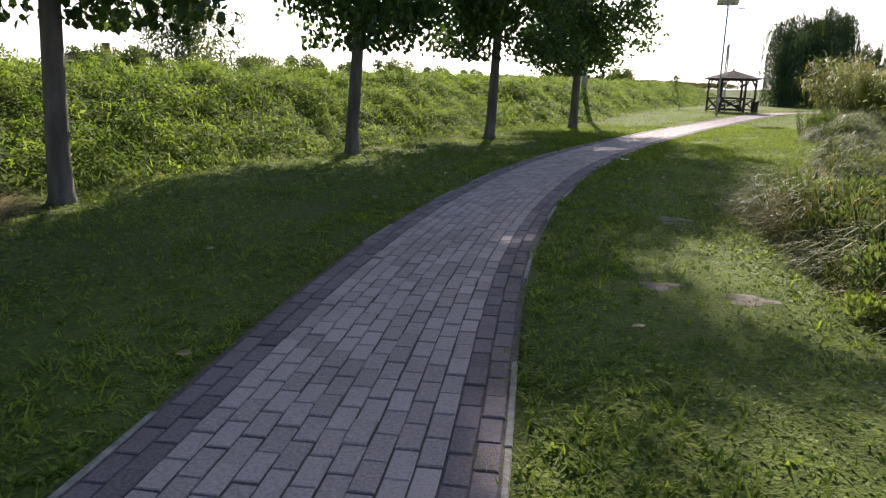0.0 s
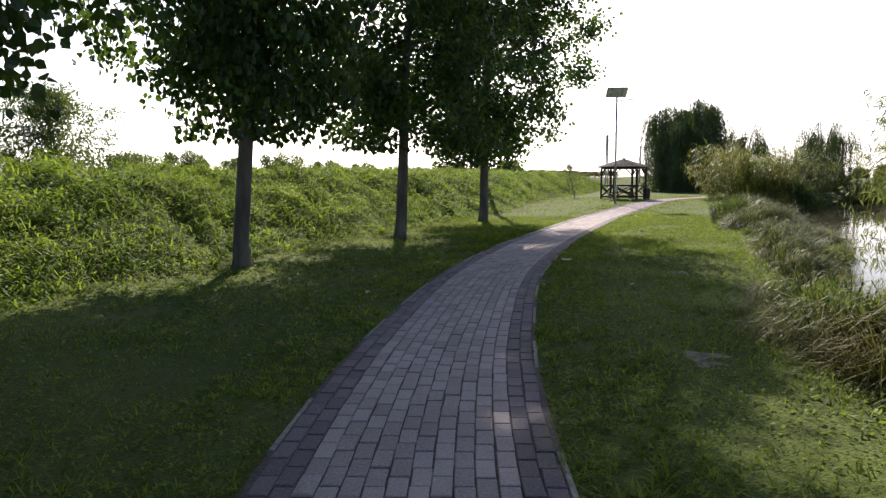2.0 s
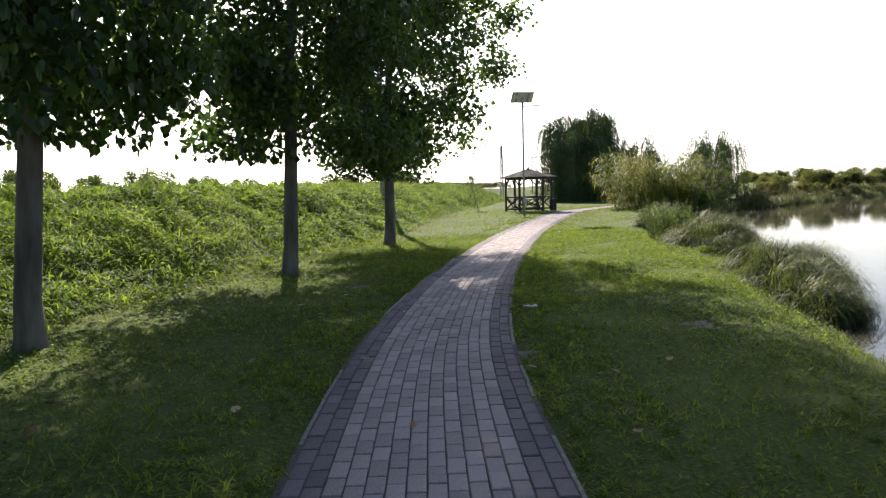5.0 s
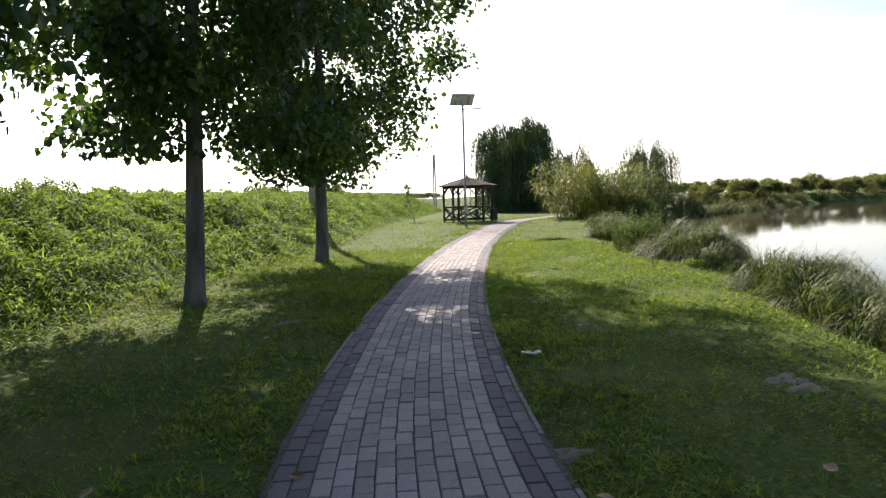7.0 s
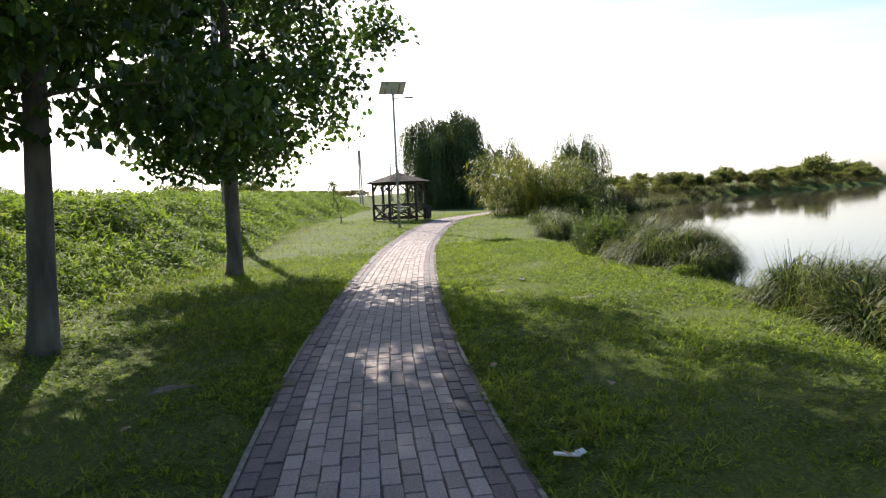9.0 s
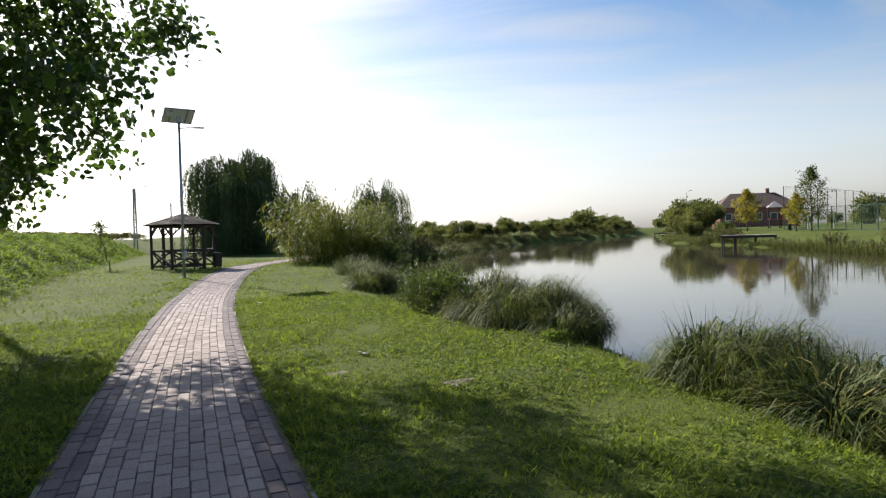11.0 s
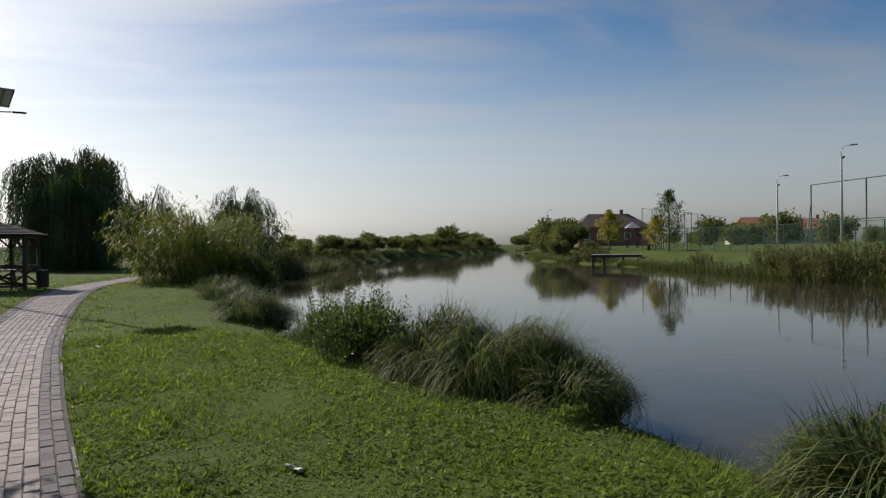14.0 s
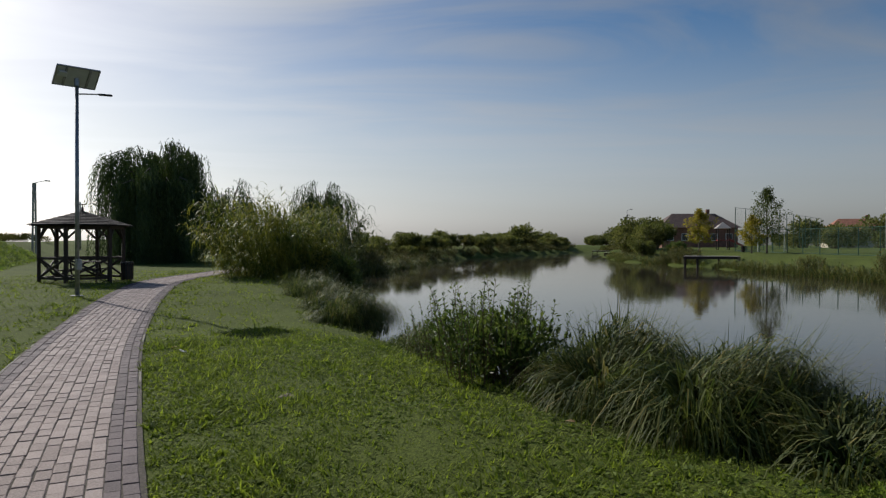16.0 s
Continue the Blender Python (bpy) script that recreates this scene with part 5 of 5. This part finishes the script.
def lawn(n_, x0, x1, y0, y1, high, width, reach, per):
    """Tufts of grass between the bank, the path and the water, each a small rosette of blades."""
    x, y = scatter(n_, x0, x1, y0, y1)
    dp, df, ds = d_path(x, y), d_bank(x, y), d_shore(x, y)
    patch = 0.5 + 0.5 * np.sin(x * 2.1 + 1.3 * np.sin(y * 1.7)) * np.sin(y * 1.9 + 1.1 * np.sin(x * 1.3))
    creep = 0.05 * np.sin(x * 2.3 + y * 3.1) * np.sin(y * 1.3) + 0.03 * np.sin(x * 9 + y * 7)
    ok = (dp > 0.83 + creep) & (dp < reach) & (df < 0.6) & (ds > 0.1) & (0.15 + patch > 0.3 * rng.random(n_))
    for ex, ey, er in BARE:
        away = np.hypot(x - ex, (y - ey) * 1.5)
        ok &= away > er * rng.uniform(0.0, 0.85, n_)
    x, y, patch, close = x[ok], y[ok], patch[ok], dp[ok] < 1.7
    size_ = rng.uniform(0.4, 1.75, len(x)) * (0.55 + 0.75 * patch)
    k = np.repeat(np.arange(len(x)), per)
    m_ = len(k)
    head = rng.uniform(0, 2 * math.pi, m_)
    out = rng.uniform(0.0, 0.024, m_) * size_[k]
    bx, by = x[k] + np.cos(head) * out, y[k] + np.sin(head) * out
    base = np.column_stack([bx, by, lie(bx, by) - 0.012])
    tall = high * size_[k] * rng.uniform(0.6, 1.2, m_)
    wide, lean_, curl = width * rng.uniform(0.7, 1.4, m_), rng.uniform(0.3, 1.05, m_), rng.uniform(0.1, 1.1, m_)
    c = close[k]
    return join(*[blades(base[q], tall[q], wide[q], lean_[q] + (0 if n_seg > 1 else 0.4) * curl[q], head[q], curl[q], n_seg) for q, n_seg in ((c, 2), (~c, 1))])


BARE = [(8.20, 17.90, 0.30), (8.51, 16.38, 0.36), (5.40, 10.60, 0.40), (1.88, 2.59, 0.38), (1.34, 2.96, 0.30), (2.52, 5.63, 0.40), (5.29, 10.34, 0.35), (11.70, 22.23, 0.22), (2.95, 10.28, 0.30), (2.40, 5.38, 0.25), (2.80, 15.69, 0.30)]
v, f = join(lawn(145000, -7, 16, -2.5, 26, 0.07, 0.0145, 6.8, 9), lawn(55000, 3, 16, 12.5, 27, 0.075, 0.017, 7.5, 8), lawn(26000, 0, 30, 22, 48, 0.11, 0.026, 13.0, 6))
stuff("lawn_grass", v, f, "grass", None, "short uneven green lawn grass beside the path", "grass")
for ex, ey, er in BARE:
    bm = bmesh.new()
    ring = []
    for k in range(22):
        t_ = 2 * math.pi * k / 22
        w_ = 0.75 * er * (0.8 + 0.25 * math.sin(3 * t_ + ex) + 0.15 * math.sin(5 * t_ + ey))
        px_, py_ = ex + w_ * math.cos(t_), ey + w_ * 0.66 * math.sin(t_)
        ring.append(bm.verts.new((px_, py_, float(lie(np.array([px_]), np.array([py_]))[0]) - 0.004)))
    mid = bm.verts.new((ex, ey, float(lie(np.array([ex]), np.array([ey]))[0]) + 0.02))
    for a_, b_ in zip(ring, ring[1:] + ring[:1]):
        bm.faces.new((a_, b_, mid))
    tagged(part("bare_patch", bm, "earth", None, "", True), "worn patch of bare dry earth in the lawn", "bare ground", "worn patches", "structure")

# broad little leaves of clover and plantain between the blades
x, y = scatter(230000, -7, 16, -3, 25)
dp, df, ds = d_path(x, y), d_bank(x, y), d_shore(x, y)
patch = np.sin(x * 1.3 + 0.9 * np.sin(y * 1.1)) * np.sin(y * 1.5 + 0.6 * x)
ok = (dp > 0.86) & (dp < 6.8) & (df < 0.4) & (ds > 0.1) & (patch > rng.uniform(-0.8, 0.8, len(x)))
for ex, ey, er in BARE:
    ok &= np.hypot(x - ex, (y - ey) * 1.5) > er * rng.uniform(0.0, 0.8, len(x))
x, y = x[ok], y[ok]
pos = np.column_stack([x, y, lie(x, y) + rng.uniform(0.0, 0.045, len(x))])
v, f = leaves(pos, rng.uniform(0.022, 0.046, len(x)) * np.where(d_path(x, y) > 2.6, 1.35, 1.0), 0.7, np.column_stack([rng.normal(size=(len(x), 2)), rng.uniform(-0.2, 0.5, len(x))]), np.column_stack([rng.normal(size=(len(x), 2)) * 0.6, np.ones(len(x))]), True)
stuff("clover", v, f, "clover", None, "small round clover leaves in the lawn", "clover")

# rank growth on the bank
run = foot_c[(foot_c[:, 1] > -4) & (foot_c[:, 1] < 74) & (foot_c[:, 0] > -14)]
weight = np.where(run[:, 1] < 30, 1.0, 0.75)
k = rng.choice(len(run) - 1, 330000, p=weight[:-1] / weight[:-1].sum())
way = run[k + 1] - run[k]
way /= np.linalg.norm(way, axis=1, keepdims=True)
off = rng.uniform(0.1, 5.6, len(k)) * np.where(run[k, 1] > 26, 1.9, 1.0)
x = run[k, 0] + way[:, 0] * rng.uniform(-0.3, 0.3, len(k)) - way[:, 1] * off
y = run[k, 1] + way[:, 1] * rng.uniform(-0.3, 0.3, len(k)) + way[:, 0] * off
d = d_bank(x, y)
lump = 0.5 + 0.3 * np.sin(x * 1.9 + 1.2 * np.sin(y * 1.3)) * np.sin(y * 1.6 + 0.8 * np.sin(x * 2.3)) + 0.25 * np.sin(x * 4.7 + 1.5 * np.sin(y * 3.1)) * np.sin(y * 4.3 + 1.4 * np.sin(x * 2.9))
keep = rng.random(len(x)) < 0.12 + 1.15 * np.clip(lump, 0, 1)
x, y, d, lump = x[keep], y[keep], d[keep], np.clip(lump[keep], 0, 1)
z = lie(x, y)
n_ = len(x)
kind = rng.random(n_)
up = (0.04 + 0.58 * lump ** 1.6 * smooth((d - 0.2) / 1.0))
g = kind < 0.55
base = np.column_stack([x, y, z])[g] + np.column_stack([np.zeros((g.sum(), 2)), up[g] * rng.random(g.sum()) * 0.8])
wide = np.where(y[g] < 25, 0.025, 0.036)
v1 = blades(base, rng.uniform(0.12, 0.34, g.sum()), wide * rng.uniform(0.6, 1.4, g.sum()), rng.uniform(0.2, 0.9, g.sum()), rng.uniform(0, 2 * math.pi, g.sum()), rng.uniform(0.3, 1.5, g.sum()), 2)
h_ = ~g
pos = np.column_stack([x, y, z + up * rng.random(n_) ** 0.5])[h_]
m_ = h_.sum()
v2 = leaves(pos, rng.uniform(0.06, 0.135, m_) * np.where(y[h_] < 25, 1.0, 1.4), 0.5, np.column_stack([rng.normal(size=(m_, 2)), rng.uniform(-0.5, 0.4, m_)]), np.column_stack([rng.normal(size=(m_, 2)) * 0.5, np.ones(m_)]), True)
v, f = join(v1, v2)
stuff("bank_weeds", v, f, "weed", None, "rank bright green weeds and grass covering the bank", "weeds")

# longer, half-dry grass along the bank's foot and round the trunks
x, y = scatter(90000, -12, 16, -4, 42)
d = d_bank(x, y)
ok = (d > -0.75) & (d < 0.7) & (rng.random(len(x)) < 0.9 - abs(d))
x, y = x[ok], y[ok]
m_ = len(x)
v, f = blades(np.column_stack([x, y, lie(x, y)]), rng.uniform(0.1, 0.33, m_), rng.uniform(0.005, 0.011, m_), rng.uniform(0.1, 0.7, m_), rng.uniform(0, 2 * math.pi, m_), rng.uniform(0.2, 1.4, m_), 2)
stuff("verge_grass", v, f, "dry_grass", None, "long half-dry grass along the foot of the bank", "grass")

# seed-headed grass on the bank's crest
x, y = scatter(26000, -24, 30, 0, 80)
d = d_bank(x, y)
ok = (d > 4.2) & (d < 13) & (rng.random(len(x)) < 0.5)
x, y = x[ok], y[ok]
m_ = len(x)
v, f = blades(np.column_stack([x, y, lie(x, y)]), rng.uniform(0.2, 0.65, m_), rng.uniform(0.012, 0.03, m_), rng.uniform(0.0, 0.4, m_), rng.uniform(0, 2 * math.pi, m_), rng.uniform(0.1, 0.9, m_), 2)
stuff("crest_grass", v, f, "weed", None, "tall wispy grass on top of the bank", "grass")

# shore fringe
sx, sy = shore_c[:, 0], shore_c[:, 1]
fringe = np.where((sx < 34) & (sy > -3) & (sy < 44) & (sx < sy + 12))[0]
k = rng.choice(fringe, 17000)
x, y = sx[k] + rng.normal(size=len(k)) * 0.6, sy[k] + rng.normal(size=len(k)) * 0.55
ok = d_shore(x, y) > 0
x, y = x[ok], y[ok]
m_ = len(x)
v, f = blades(np.column_stack([x, y, lie(x, y) - 0.02]), rng.uniform(0.08, 0.3, m_), rng.uniform(0.007, 0.014, m_), rng.uniform(0.1, 0.7, m_), rng.uniform(0, 2 * math.pi, m_), rng.uniform(0.2, 1.5, m_), 3)
stuff("shore_grass", v, f, "sedge", None, "rough long grass fringing the near shore", "grass")


# dry needles and crumbs swept against the path's edge
k = rng.uniform(52, 105, 2600)
u_ = 6.7 * COL + rng.normal(size=2600) * 0.05
p = on_path(k, u_)
heap = np.sin(k * 0.9) + np.sin(k * 2.3) > -0.3
p = p[heap]
m_ = len(p)
v, f = blades(np.column_stack([p, path_height(p[:, 1]) + rng.uniform(0.0, 0.012, m_)]), rng.uniform(0.02, 0.07, m_), np.full(m_, 0.003), rng.uniform(1.2, 1.55, m_), rng.uniform(0, 2 * math.pi, m_), rng.uniform(-0.1, 0.1, m_), 2)
stuff("dry_debris", v, f, "dry_grass", None, "dry straw and crumbs along the path's edge", "debris")


# ---- fallen leaves and litter ----
def leaf_bm(size):
    bm = bmesh.new()
    pts = [(0, 0, 0.004), (0.3, 0.32, 0.012), (0.62, 0.3, 0.02), (1, 0, 0.008), (0.62, -0.34, 0.006), (0.3, -0.3, 0.016)]
    vs = [bm.verts.new((p[0] * size, p[1] * size, p[2] * size * 6)) for p in pts]
    mid = bm.verts.new((size * 0.5, 0, 0.004))
    for a, b_ in zip(vs, vs[1:] + vs[:1]):
        bm.faces.new((a, b_, mid))
    bmesh.ops.solidify(bm, geom=bm.faces[:], thickness=0.001)
    return bm


bm0 = leaf_bm(0.1)
leaf0 = part("fallen_leaf", bm0, "leaf_litter")
tagged(leaf0, "curled tan fallen leaf on the grass", "leaf", "fallen leaves")
leaf0.matrix_basis = pose(1.46, 13.93, ground_at(1.46, 13.93) + 0.03, 8, -6, 40)
spots = [(1.16, 11.48), (0.49, 11.14), (1.45, 10.82), (4.17, 12.32), (2.7, 9.61), (3.19, 9.26), (3.86, 9.31), (1.41, 13.79), (1.53, 13.09), (2.69, 13.04), (5.53, 13.24), (2.25, 14.63), (2.33, 15.51), (5.12, 14.19), (-0.93, 6.72), (2.42, 7.92), (1.2, 8.74), (0.18, 9.65), (-1.22, 7.78), (-2.18, 10.04), (-0.55, 12.11), (-2.07, 10.74), (-1.09, 10.42), (1.74, 12.57), (0.74, 1.9), (-3.29, 5.26), (-1.92, 1.54), (9.15, 18.33), (9.37, 15.49), (13.2, 26.02), (12.19, 19.18), (-3.71, 7.04), (-1.15, 9.53), (-2.4, 3.97)]
for i, (x, y) in enumerate(spots):
    copy_thing(leaf0, pose(x, y, ground_at(x, y) + (0.05 if abs(float(d_path(np.array([x]), np.array([y]))[0])) > 0.85 else 0.036), rng.uniform(-18, 18), rng.uniform(-18, 18), rng.uniform(0, 360)))
bm = bmesh.new(); box(bm, (0.15, 0.045, 0.012), (0, 0, 0), (0, 6, 0), 0.004); box(bm, (0.06, 0.05, 0.01), (0.08, 0.012, 0.006), (10, -8, 25), 0.003)
w_ = tagged(part("wrapper", bm, "white_litter"), "crumpled white plastic wrapper on the grass", "litter")
w_.matrix_basis = pose(4.2, 12.4, ground_at(4.2, 12.4) + 0.035, 0, 0, -35)
for x, y in ((9.08, 18.3), (13.0, 25.6)):
    copy_thing(w_, pose(x, y, ground_at(x, y) + 0.035, 4, 0, 70))
bm = bmesh.new()
tube(bm, [(0, 0, 0.05), (0.25, 0.22, 0.07), (0.55, 0.4, 0.06), (0.95, 0.62, 0.04)], [0.004, 0.004, 0.003, 0.002], 5)
s_ = tagged(part("dry_stalk", bm, "dry_grass"), "long dry straw stalk lying on the grass", "stalk")
s_.matrix_basis = pose(4.5, 12.45, ground_at(4.5, 12.45), 0, 0, 75)


# ---- loose pavers of the nearest stretch ----
for name_, mat_, cols_ in (("paver", "paver_part", range(2, 12)), ("border_paver", "dark_paver_part", (0, 1, 12, 13))):
    one = paver_block(np.zeros((1, 2)), np.array([[1.0, 0]]), np.array([[0, 1.0]]), np.array([LEN / 2 - 0.0052]), np.array([COL / 2 - 0.0044]), np.zeros(1))
    me = raw_mesh(name_, one[0], one[1], mat_)
    for c in cols_:
        for r_ in range(*PIECES):
            s_ = r_ + 0.5 * (c % 2)
            u_ = (c - 6.5) * COL
            p, q, o_ = on_path(s_, u_), on_path(s_ + 0.4, u_), on_path(s_ - 0.4, u_)
            ob = new(name_, me)
            ob.parent = pavement
            ob.matrix_basis = pose(*p, float(path_height(p[1])) + rng.normal() * 0.0024, 0, 0, math.degrees(math.atan2(q[1] - o_[1], q[0] - o_[0])) + rng.normal() * 0.75) @ Matrix.Diagonal((float(np.linalg.norm(q - o_)) / 0.18, 1, 1, 1))
